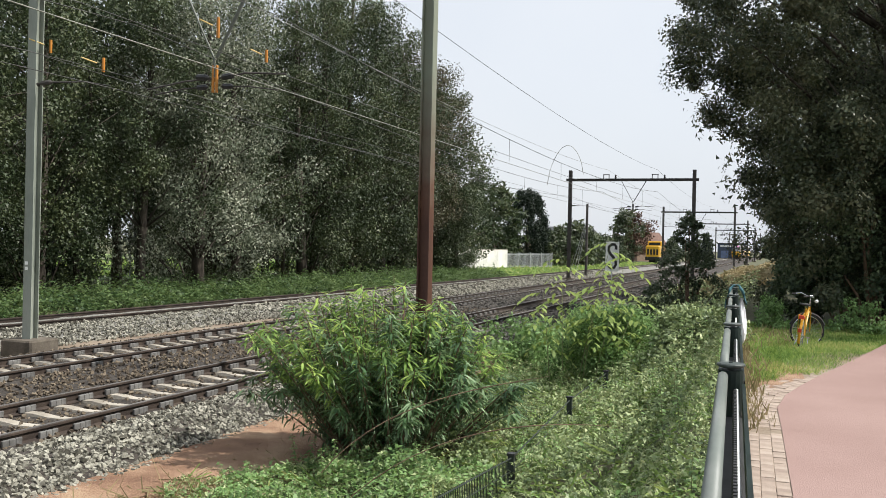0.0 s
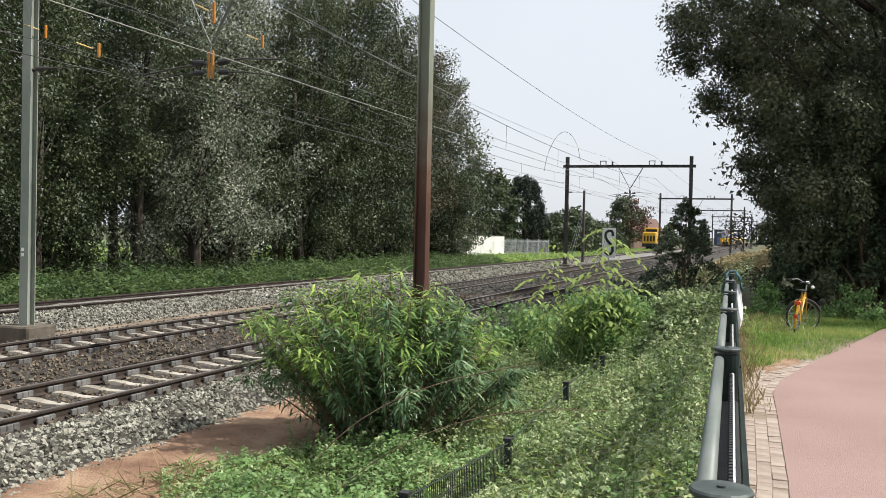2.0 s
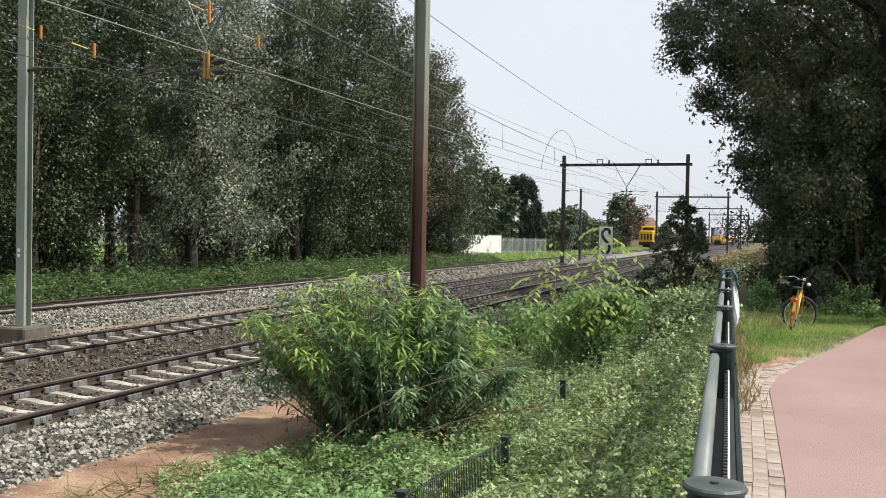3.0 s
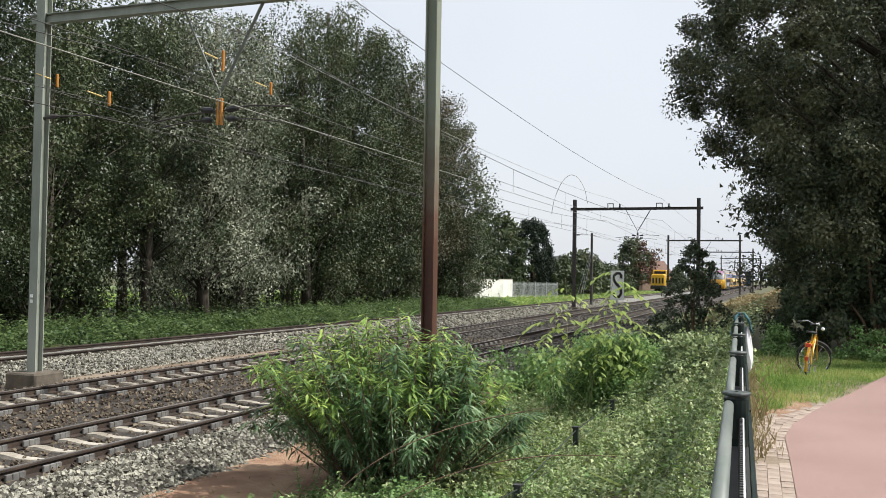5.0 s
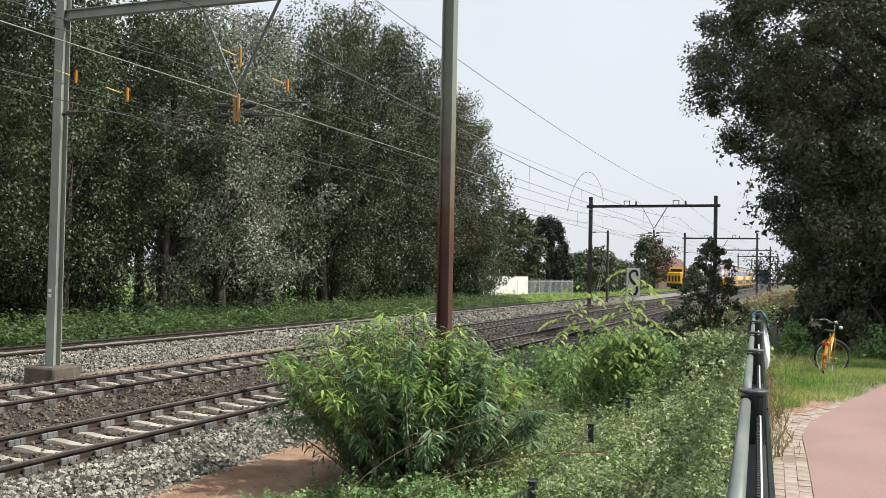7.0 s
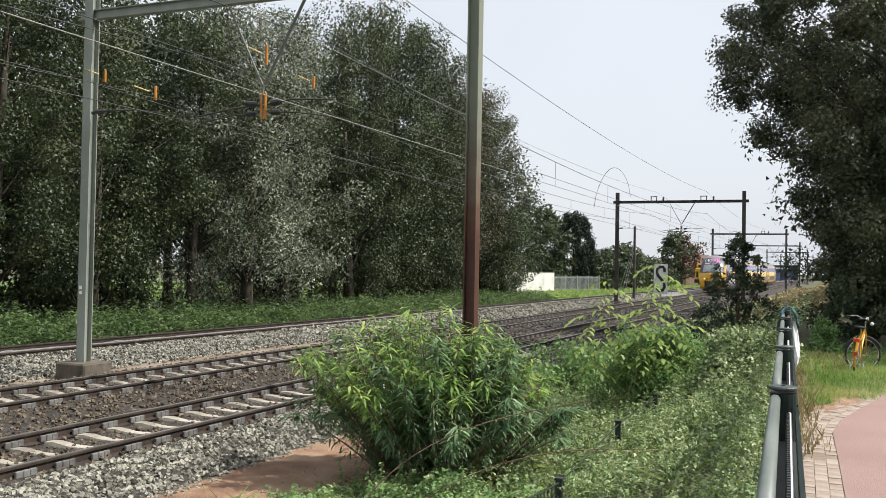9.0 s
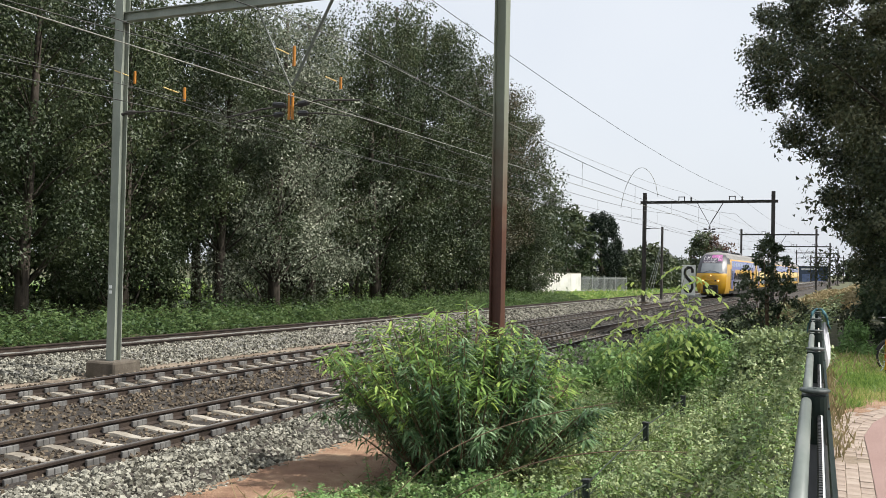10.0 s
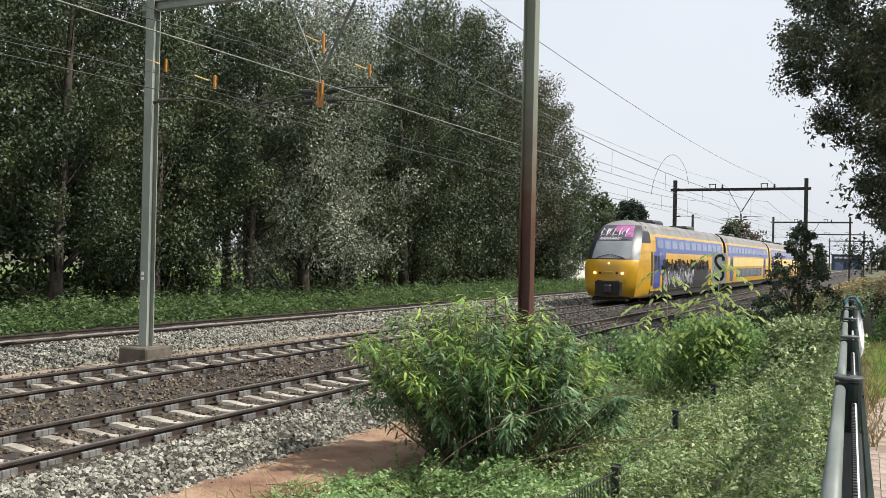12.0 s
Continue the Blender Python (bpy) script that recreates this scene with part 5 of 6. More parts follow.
def cover(name, seed, n, sampler, leaf, mat, label, height, outline=LEAF_OVAL, rough_top=0.35, category="undergrowth", up=0.9, trio=False, ridges=0.0):
    """Low growth over the ground: leaves through a lumpy layer."""
    rng = np.random.default_rng(seed)
    s, l = sampler(rng, n)
    z = np.array([ground_z(a, b) for a, b in zip(s, l)])
    lump = np.array([0.5 + 0.6 * noise.noise((a * 0.8, b * 0.8, 7)) + 0.55 * noise.noise((a * 2.4, b * 2.4, 3)) + 0.25 * noise.noise((a * 6, b * 6, 1)) for a, b in zip(s, l)])
    if ridges:
        # arching canes heap up in crooked ridges with hollows between
        lump += ridges * np.array([0.55 - 1.6 * abs(noise.noise((a * 1.3 + 4, b * 1.3, 11))) + 0.5 * noise.noise((a * 3.7, b * 3.7, 5)) for a, b in zip(s, l)])
    hh = height(s, l) * np.clip(lump, 0.06, 1.6)
    z = z + hh * rng.uniform(0.12, 1.0, n) ** rough_top
    p = np.stack([s * UX - l * UY, s * UY + l * UX, z], 1)
    ways = rand_dirs(rng, n)
    ways[:, 2] = ways[:, 2] * 0.45 - 0.1
    ups = rand_dirs(rng, n) * 0.6 + np.array([0, 0, up])
    size = leaf * rng.uniform(0.55, 1.35, n)
    if trio:
        ups /= np.linalg.norm(ups, axis=1, keepdims=True)
        side = np.cross(ups, ways)
        p, ups, size = np.tile(p, (3, 1)), np.tile(ups, (3, 1)), np.concatenate([size, size * 0.85, size * 0.85])
        ways = np.concatenate([ways, ways * 0.3 + side, ways * 0.3 - side])
    me = leaves(name, p, ways, ups, size, outline, mat)
    return solid(name, me, None, label, category, kind="stuff")


def herbs(name, seed, n, sampler, height):
    """Upright weed stems with pairs of pointed leaves, standing out of the brambles."""
    rng = np.random.default_rng(seed)
    s, l = sampler(rng, n)
    P, W, U, S = [], [], [], []
    stems = Build()
    for a, c in zip(s, l):
        foot = at(a, c, ground_z(a, c))
        if noise.noise((a * 0.6, c * 0.6, 9)) < -0.12:
            continue
        hi = (0.2 + float(height(a, c)) * 0.7) * rng.uniform(0.7, 1.3)
        lean = Vector((rng.normal() * 0.12, rng.normal() * 0.12, 0))
        tip = foot + Vector((0, 0, hi)) + lean
        stems.tube([foot, foot.lerp(tip, 0.5), tip], [0.005, 0.004, 0.002], 4)
        for k in range(11):
            q = 0.35 + 0.65 * k / 10
            for e in range(2):
                az = 1.7 * k + math.pi * e + rng.uniform(-0.4, 0.4)
                P.append(foot.lerp(tip, q))
                W.append((math.cos(az), math.sin(az), rng.uniform(-0.5, 0.3)))
                U.append((0.2 * rng.normal(), 0.2 * rng.normal(), 1))
                S.append(rng.uniform(0.045, 0.085) * (1.25 - 0.6 * q))
    tagged(solid(name + "_stems", stems, "stem_green", "thin green stems of tall weeds on the slope", "weeds", kind="stuff"))
    solid(name, leaves(name, np.array(P), np.array(W), np.array(U), np.array(S), LEAF_OVAL * np.array([0.8, 1, 1.5]), "leaf_weed"), None, "tall upright weeds with pointed leaves on the slope", "weeds", kind="stuff")


def rail_l(s):
    """How far left of the line's base the railing stands at s."""
    return 0.02 + 0.0437 * s


def undergrowth():
    def near(rng, n):
        s = 2.5 + 20 * rng.uniform(0, 1, n) ** 1.25
        a = rail_l(s) + 0.12
        edge = 5.5 + 0.35 * np.sin(s * 0.9) + 0.3 * np.sin(s * 2.3) + 0.25 * (s < 9)
        return s, a + (edge - a) * rng.uniform(0, 1, n)

    def near_h(s, l):
        return np.interp(l - rail_l(s), [0, 0.5, 1.2, 2.3, 2.9, 4.0, 5.3], [1.0, 1.0, 0.66, 0.42, 0.5, 0.5, 0.2]) * np.interp(s, [3, 6, 10, 14], [0.2, 0.35, 0.75, 1.0])

    cover("brambles", 21, 68000, near, 0.046, "leaf_bramble", "dense bramble and weed cover on the railway slope", near_h, LEAF_POINT, trio=True, category="brambles", rough_top=1.05, up=0.6, ridges=0.75)
    def fresh(rng, n):
        s = rng.uniform(6.3, 10.2, n)
        return s, rng.uniform(3.1, 5.5, n) + 0.2 * np.sin(s * 3)
    cover("ground_weeds", 34, 9000, fresh, 0.055, "leaf_weed", "fresh green weeds at the foot of the willow", lambda s, l: np.interp(l, [3.0, 4.2, 5.4], [0.42, 0.42, 0.2]), LEAF_POINT * np.array([1.2, 1, 1]), category="weeds", rough_top=0.6, ridges=0.5)
    herbs("tall_herbs", 33, 420, near, near_h)
    cover("slope_grass", 24, 9000, near, 0.36, "grass", "long grass blades among the brambles", lambda s, l: near_h(s, l) * 0.6, BLADE, category="grass", up=0.2)

    def litter(rng, n):
        s = 4 + 18 * rng.uniform(0, 1, n)
        return s, 5.0 + 2.2 * rng.uniform(0, 1, n) ** 1.6
    def tuft(rng, n):
        return rng.uniform(5.5, 9.0, n), rng.normal(6.1, 0.22, n)
    cover("dry_tufts", 29, 900, tuft, 0.4, "dry", "tufts of long dry grass at the edge of the dirt path", lambda s, l: np.full(len(s), 0.12), BLADE * np.array([0.7, 1, 2.5]), category="grass", up=-0.3)
    cover("dry_litter", 28, 9000, litter, 0.13, "dry", "dry grass wisps and needles lying on the dirt path", lambda s, l: np.interp(l, [5, 6, 7.2], [0.14, 0.05, 0.03]), BLADE * np.array([1.3, 1, 1]), category="litter", up=0.2)

    def behind(rng, n):
        s = rng.uniform(-14, 2.6, n)
        return s, rail_l(s) + 0.15 + rng.uniform(0, 5.2, n)
    cover("rear_brambles", 30, 14000, behind, 0.1, "leaf_bramble", "bramble cover on the slope along the railing", near_h, LEAF_QUAD, category="brambles")

    def mid(rng, n):
        s = 20 + 60 * rng.uniform(0, 1, n) ** 1.2
        return s, rng.uniform(1.0, 6.2, n)
    cover("far_brambles", 22, 26000, mid, 0.14, "leaf_bramble", "bramble cover beside the line further on", lambda s, l: np.full(len(s), 0.75), LEAF_QUAD, category="brambles")

    def nettle(rng, n):
        s = 8 + 72 * rng.uniform(0, 1, n) ** 1.15
        return s, 23.0 + 5.0 * rng.uniform(0, 1, n) ** 1.3 - 0.0125 * s * 0.6
    cover("nettles", 23, 85000, nettle, 0.13, "leaf_nettle", "band of bright green nettles below the trees", lambda s, l: np.interp(l, [22.4, 23.4, 26, 28], [0.3, 0.95, 1.3, 1.2]), LEAF_TRI * np.array([1.3, 1.1, 1]), category="nettles", rough_top=0.5, ridges=0.4)

    def shade(rng, n):
        return rng.uniform(6, 80, n), rng.uniform(27.5, 33, n)
    cover("shade_shrubs", 25, 42000, shade, 0.15, "leaf_tree", "dark shrubs in the shade under the trees", lambda s, l: np.full(len(s), 1.9), LEAF_TRI, category="shrubs", rough_top=1.0)

    def meadow(rng, n):
        s = rng.uniform(76, 190, n)
        return s, rng.uniform(21.0, 36, n) + 0 * s
    cover("verge_grass", 26, 26000, meadow, 0.5, "grass", "bright grass verge by the white wall", lambda s, l: np.full(len(s), 0.25), BLADE * np.array([5, 1, 1]), category="grass", up=0.3)

    def field(rng, n):
        return rng.uniform(10, 110, n), rng.uniform(46, 80, n)
    cover("meadow_grass", 27, 22000, field, 0.6, "grass", "sunlit meadow grass behind the trees", lambda s, l: np.full(len(s), 0.3), BLADE * np.array([7, 1, 1]), category="grass", up=0.3)


def willow_bush():
    rng = np.random.default_rng(31)
    base = at(11.0, 4.62)
    bz = ground_z(11.0, 4.6)
    t = thing("willow_bush", pose(base.x, base.y, bz), "bushy young willow with narrow bright green leaves", "bush")
    b = Build()
    YOUNG, SHADED = ([], [], [], []), ([], [], [], [])

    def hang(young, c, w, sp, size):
        for store, value in zip(YOUNG if young else SHADED, (c, w, sp * 0.3 + Vector((0, 0, 1)), size)):
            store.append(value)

    for i in range(240):
        a = rng.uniform(0, 2 * math.pi)
        out = rng.uniform(0.04, 1.0) ** 0.65
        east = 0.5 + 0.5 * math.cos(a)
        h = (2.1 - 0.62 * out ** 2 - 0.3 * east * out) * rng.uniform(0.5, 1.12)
        r = (1.98 - 0.26 * east) * out
        root = Vector((math.cos(a) * 0.55 * out, math.sin(a) * 0.45 * out, -0.1))
        tip = Vector((math.cos(a) * r, math.sin(a) * r * 0.8, h))
        mid = root.lerp(tip, 0.5) + Vector((math.cos(a) * 0.08, math.sin(a) * 0.08, 0.2))
        pts = [(1 - q) ** 2 * root + 2 * q * (1 - q) * mid + q * q * tip for q in (k / 6 for k in range(7))]
        b.tube(pts, [0.012 * (1 - 0.8 * k / 6) + 0.002 for k in range(7)], 5)
        # tall shoots get young tips; inner and low leaves carry painted shade
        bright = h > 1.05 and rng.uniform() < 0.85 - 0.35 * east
        n = 105
        for k in range(n):
            q = 0.16 + 0.84 * (k / n) ** 0.8
            c = (1 - q) ** 2 * root + 2 * q * (1 - q) * mid + q * q * tip
            d = ((1 - q) * (mid - root) + q * (tip - mid)).normalized()
            sp = Vector(rng.normal(size=3)).normalized()
            whorl = q > 0.84
            if whorl:
                w = d * 0.25 + Vector((sp.x, sp.y, 0)) * 0.8 + Vector((0, 0, -0.55 + 0.5 * rng.uniform()))
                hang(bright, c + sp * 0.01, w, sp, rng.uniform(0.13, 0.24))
            else:
                w = d * 0.4 + sp * 0.8 + Vector((0, 0, -0.25))
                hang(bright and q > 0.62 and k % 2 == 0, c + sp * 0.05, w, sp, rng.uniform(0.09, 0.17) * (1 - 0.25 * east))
    tagged(part("branchwork", b, "stem", t), kind="stuff")
    for nm, store, mat, lab in (("young_foliage", YOUNG, "leaf_willow", "yellow-green young leaves"), ("foliage", SHADED, "leaf_willow_old", "older inner leaves with shade put into their colour")):
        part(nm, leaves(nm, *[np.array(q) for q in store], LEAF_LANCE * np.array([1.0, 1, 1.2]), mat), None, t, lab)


def leafy_shrub(name, x, y, seed, h, r, n_clu, per, leaf, mat, label, z=None, outline=LEAF_QUAD, stems=10, low=0.1, squash=0.9, spire=0.0):
    rng = np.random.default_rng(seed)
    z = ground_xy(x, y) if z is None else z
    t = thing(name, pose(x, y, z), label, "bush" if h < 6 else "tree")
    b = Build()
    cl = []
    for i in range(n_clu):
        a = rng.uniform(0, 2 * math.pi)
        q = rng.uniform(low, 1)
        k = r * math.sqrt(max(0.05, 1 - (q * 1.0 - 0.25) ** 2 * 1.2)) * rng.uniform(0.15, 1)
        if spire:
            q = low + (1 - low) * rng.uniform(0, 1) ** 1.7
            k = r * (1 - q) ** spire * math.sqrt(rng.uniform(0, 1))
        cl.append((math.cos(a) * k, math.sin(a) * k, h * q, (rng.uniform(0.07, 0.15) * r + 0.05) * (1 - 0.5 * q) if spire else rng.uniform(0.12, 0.26) * r + 0.08))
    for i in range(min(stems, n_clu)):
        c = cl[i]
        b.tube([(c[0] * 0.15, c[1] * 0.15, -0.2), (c[0] * 0.5, c[1] * 0.5, c[2] * 0.55), (c[0], c[1], c[2])], [0.02 * h / 2, 0.013 * h / 2, 0.004], 5)
    tagged(part("branchwork", b, "stem", t), kind="stuff")
    part("foliage", crown("foliage", rng, cl, per, squash, leaf, mat, outline), None, t)
    return t


def stalk_plant():
    """Tall thin shoots with drooping compound leaves beside the track sign."""
    rng = np.random.default_rng(41)
    x, y = 2.7, 16.4
    z = ground_xy(x, y)
    t = thing("elder_shoots", pose(x, y, z), "tall pale shoots with drooping compound leaves", "plant")
    P, W, U, S = [], [], [], []
    for tx, tz, rx in ((-0.55, 2.45, -0.2), (0.28, 2.75, 0.0), (0.6, 2.5, 0.25), (-0.9, 1.85, -0.4), (0.05, 2.0, 0.1), (0.85, 1.8, 0.4)):
        top, root = Vector((tx, rng.uniform(-0.3, 0.3), tz)), Vector((rx - 0.3, rng.uniform(-0.3, 0.3), -0.1))
        pts = [root.lerp(top, q) + Vector((0, 0, 0.12 * math.sin(math.pi * q))) for q in np.linspace(0, 1, 6)]
        part("stem", Build().tube(pts, [0.013, 0.011, 0.009, 0.007, 0.005, 0.003], 5), "stem_green", t)
        for k in range(10):
            q = 0.42 + 0.58 * k / 9
            c = root.lerp(top, q) + Vector((0, 0, 0.12 * math.sin(math.pi * q)))
            az = 2.4 * k + rng.uniform(-0.5, 0.5)
            ax = Vector((math.cos(az), math.sin(az), 0.1))
            for j in range(7):
                e = c + ax * 0.06 * (j + 1) + Vector((0, 0, -0.007 * j * j))
                sd = Vector((-ax.y, ax.x, 0)) * (0 if j == 6 else (1 if j % 2 else -1))
                P.append(e), W.append(sd * 0.8 + ax * 0.6 + Vector((0, 0, -0.6))), U.append(Vector((0, 0, 1)) + sd * 0.1), S.append(rng.uniform(0.12, 0.2))
    part("foliage", leaves("foliage", np.array(P), np.array(W), np.array(U), np.array(S), LEAF_OVAL * np.array([0.6, 1, 1]), "leaf_elder"), None, t)


def overhanging_tree():
    """A maple whose crown hangs out over the path on one side, stepping back towards the ground."""
    rng = np.random.default_rng(51)
    b = Build()
    spine = [Vector((0.25 * math.sin(2.5 * t), 0.2 * math.cos(2 * t) - 0.2, 15 * t - 0.5 * (t == 0))) for t in np.linspace(0, 0.95, 9)]
    b.tube(spine, [0.42 * (1 - 0.09 * i) for i in range(9)], 10)
    heights = [1.2, 2.6, 3.5, 4.3, 4.9, 5.8, 6.5, 7.2, 8.3, 10.0, 12.5, 15.0]
    reach = [3.0, 3.4, 3.3, 3.4, 3.9, 4.1, 4.9, 5.6, 5.0, 4.6, 3.6, 1.2]
    clusters = []
    for i in range(620):
        z = 1.0 + 9.4 * rng.uniform() if i < 550 else rng.uniform(10, 15)
        r = float(np.interp(z, heights, reach))
        # the lower crown hangs on the open side; on the others it goes round
        x = -r + 0.35 + (r + 4.2) * rng.uniform(0, 1) ** (1.5 if i % 3 else 0.6)
        y = rng.uniform(-1, 1) * math.sqrt(max(0.1, 1 - (x / 5.8) ** 2)) * 3.4
        clusters.append((x, y, z + 0.25 * math.sin(3 * x), rng.uniform(0.3, 0.62)))
        if i % 6 == 0:
            f = spine[min(8, max(1, int(z / 15 * 8) - 1))]
            e = Vector((x, y, z))
            b.tube([f, f.lerp(e, 0.5) + Vector((0, 0, 0.2)), e], [0.07, 0.04, 0.012], 5)
    return b.mesh("trunk", "bark", True), crown("crown", rng, clusters, 470, 0.9, 0.084, "leaf_dark", droop=0.5, shell=0.55)


def right_trees():
    a = overhanging_tree()
    plant("tree", a, pose(10.9, 23.0, 0.6), "large dark maple overhanging the path", "tree", 1.0, "path trees")
    b = tree_meshes(52, 15, 5.0, 0.12, 0.15, "leaf_dark", 210, 270, trunk_r=0.38, clump=0.75)
    plant("tree", b, pose(17.2, 22.0, 0.6, 0, 0, 70), "large dark maple overhanging the path", "tree", 1.0, "path trees")
    plant("tree", b, pose(14.5, 29.5, 0.6, 0, 0, 200), "large dark maple overhanging the path", "tree", 1.05, "path trees")
    # trees hidden by the maple, placed so their shadows darken the tracks
    c = tree_meshes(53, 17, 4.8, 0.12, 0.19, "leaf_dark", 120, 220, trunk_r=0.4)
    for x, y, sc in ((19.5, 38, 1.15), (24.5, 48, 1.15), (29.5, 58, 1.15), (34, 69, 1.1), (39, 80, 1.05)):
        plant("tree", c, pose(x, y, 0.6, 0, 0, x * 40), "tall dense dark tree hidden behind the maples, shading the tracks", "tree", sc, "path trees")
    for i, (x, y, r) in enumerate(((7.4, 20.6, 0.45), (9.0, 20.0, 0.6), (10.6, 19.6, 0.6), (12.2, 19.0, 0.7), (14.0, 18.4, 0.7))):
        leafy_shrub("verge_weed", x, y, 80 + i, 0.7, r, 20, 90, 0.06, "leaf_weed", "knee-high green weeds at the foot of the hedge")
    for i, (x, y, h, r) in enumerate(((10.25, 21.8, 5.2, 2.0), (12.0, 21.4, 4.8, 2.4), (14.6, 20.6, 4.6, 2.5), (17.6, 19.6, 4.6, 2.5), (20.6, 18.6, 4.6, 2.6), (11.2, 25.5, 6.0, 2.6), (8.95, 22.4, 1.9, 0.9))):
        leafy_shrub("hedge_shrub", x, y, 60 + i, h, r, 80, 240, 0.088, "leaf_hedge", "dense dark shrub behind the grass verge", outline=LEAF_TRI)


def far_plants():
    rng = np.random.default_rng(70)
    # cypress
    cl = []
    for i in range(260):
        q = (i + 0.5) / 260
        env = 3.0 * math.sin(math.pi * (0.24 + 0.69 * q)) ** 0.62
        a = rng.uniform(0, 2 * math.pi)
        cl.append((math.cos(a) * env * rng.uniform(0.75, 1), math.sin(a) * env * rng.uniform(0.75, 1), 10.4 * q + 0.3, 0.55))
    t = thing("cypress", pose(12.25, 134.5, -0.6), "broad dark cypress with a dense upright crown", "tree")
    part("trunk", Build().tube([(0, 0, -0.2), (0, 0, 9)], [0.3, 0.05], 8), "bark", t)
    part("crown", crown("crown", rng, cl, 110, 1.5, 0.25, "leaf_cypress", droop=-0.6), None, t)
    # small conifers past the second portal
    cl = []
    for i in range(90):
        q = ((i + 0.5) / 90) ** 1.4
        a = rng.uniform(0, 2 * math.pi)
        cl.append((math.cos(a) * 2.6 * (1 - q) * rng.uniform(0.6, 1), math.sin(a) * 2.6 * (1 - q) * rng.uniform(0.6, 1), 7.4 * q + 0.2, 0.6))
    fir = (Build().tube([(0, 0, -0.2), (0, 0, 7)], [0.2, 0.04], 8).mesh("trunk", "bark", True), crown("crown", rng, cl, 60, 0.9, 0.4, "leaf_cypress"))
    for x, y, sc in ((74.6, 262, 1.0), (83, 292, 0.75)):
        plant("conifer", fir, pose(x, y, -0.6), "dark pointed conifer beyond the tracks", "tree", sc, "far conifers")
    k1 = tree_meshes(71, 10, 4.2, 0.08, 0.5, "leaf_tree", 56, 70, trunk_r=0.25)
    k2 = tree_meshes(72, 9.5, 4.5, 0.12, 0.5, "leaf_red", 50, 60, trunk_r=0.25)
    k3 = tree_meshes(73, 6, 3.6, 0.03, 0.45, "leaf_tree", 50, 70, trunk_r=0.15)
    lab = {0: "leafy green garden tree beyond the fence", 1: "copper-leaved round tree beyond the fence", 2: "broad green garden shrub beyond the fence"}
    for x, y, k, sc in ((7.5, 128, 0, 1.1), (4.5, 140, 0, 1.2), (41, 209, 0, 1.12), (44.2, 214, 1, 1.15), (30, 168, 2, 0.8), (18, 141, 2, 0.95), (21, 146, 2, 1.1), (24, 154, 2, 0.9), (27, 161, 2, 0.85), (15.5, 136, 2, 0.8), (52, 236, 2, 0.9), (58, 246, 2, 0.8), (66, 262, 2, 0.7), (36, 190, 2, 0.5), (33, 182, 2, 0.6)):
        plant("tree", (k1, k2, k3)[k], pose(x, y, -0.6, 0, 0, x * 37), lab[k], "tree", sc, "garden trees")
    # distant wood line
    b = tree_meshes(74, 14, 7, 0.02, 1.5, "leaf_tree", 46, 40, trunk_r=0.4)
    for i in range(15):
        plant("tree", b, pose(-190 + i * 13.5, 250 + 40 * math.sin(i * 1.7), -0.8, 0, 0, i * 50), "distant tree of the wood behind the line", "tree", 0.9 + 0.25 * math.sin(i * 2.3), "distant trees")
    for i in range(16):
        plant("tree", b, pose(105 + i * 16, 420 + 30 * math.sin(i * 1.7) - i * 9, -0.8, 0, 0, i * 50), "distant tree of the wood behind the line", "tree", 0.62, "distant trees")
    # dry grass on the bank right of the line, beyond the shrub
    def bank(r, n):
        return r.uniform(48, 150, n), r.uniform(-10, 5.5, n)
    cover("bank_grass", 75, 22000, bank, 0.6, "dry", "dry pale grass on the bank beside the line", lambda s, l: np.full(len(s), 0.6), BLADE * np.array([6, 1, 1]), category="grass", up=0.3)


# ---------------- path side ----------------
RAIL_A, RAIL_B = Vector((-0.012, 0.0, 0)), Vector((5.34, 16.95, 0))
RAIL_D = (RAIL_B - RAIL_A).normalized()
RAIL_TURN = -math.degrees(math.atan2(RAIL_D.x, RAIL_D.y))
POSTS = [-2.9, -0.35, 2.28, 5.21, 8.12, 10.74, 13.5, 16.1, 17.7]
EDGE = [(-1.9, -6.0), (-0.55, -2.0), (0.35, 0.5), (1.30, 3.2), (2.00, 5.1), (2.48, 6.44), (2.9, 7.7), (3.3, 8.9), (3.72, 10.19), (4.15, 11.1), (4.68, 11.97), (5.25, 12.85), (5.85, 13.72), (6.95, 15.35), (8.53, 17.74), (11.5, 21.0), (16, 25.0), (24, 31)]


def railing():
    p = thing("railing", pose(RAIL_A.x, RAIL_A.y, 0, 0, 0, RAIL_TURN), "dark green painted steel railing with flat round post caps", "railing")
    for y in POSTS:
        b = Build().turned([(0.062, 0.3), (0.062, 1.0), (0.056, 1.5), (0.066, 1.56), (0.066, 1.765)], (0.004, y, 0), 16)
        post = part("post", b, "rail_green", p)
        c = Build().turned([(0.05, 1.775), (0.07, 1.783), (0.075, 1.788), (0.075, 1.795), (0.07, 1.80), (0.0101, 1.801), (0.01, 1.806)], (0.004, y, 0), 20)
        part("cap", c, "rail_cap", post, "flat round cap with a centre bolt")
    for k, (a, b_) in enumerate(zip(POSTS, POSTS[1:])):
        part("top_rail", Build().tube([(-0.036, a + 0.07, 1.735), (-0.036, b_ - 0.07, 1.735)], 0.027, 14), "rail_worn", p, "grey-green top tube, sky sheen in its colour", smooth=True)
        part("inner_rail", Build().box(0.062, 0.078, a + 0.05, b_ - 0.05, 1.60, 1.70), "rail_green", p)
        # black strip added where only a shaded gap lies between the rails
        part("base_plate", Build().box(-0.02, 0.075, a + 0.05, b_ - 0.05, 1.50, 1.52), "rubber", p)
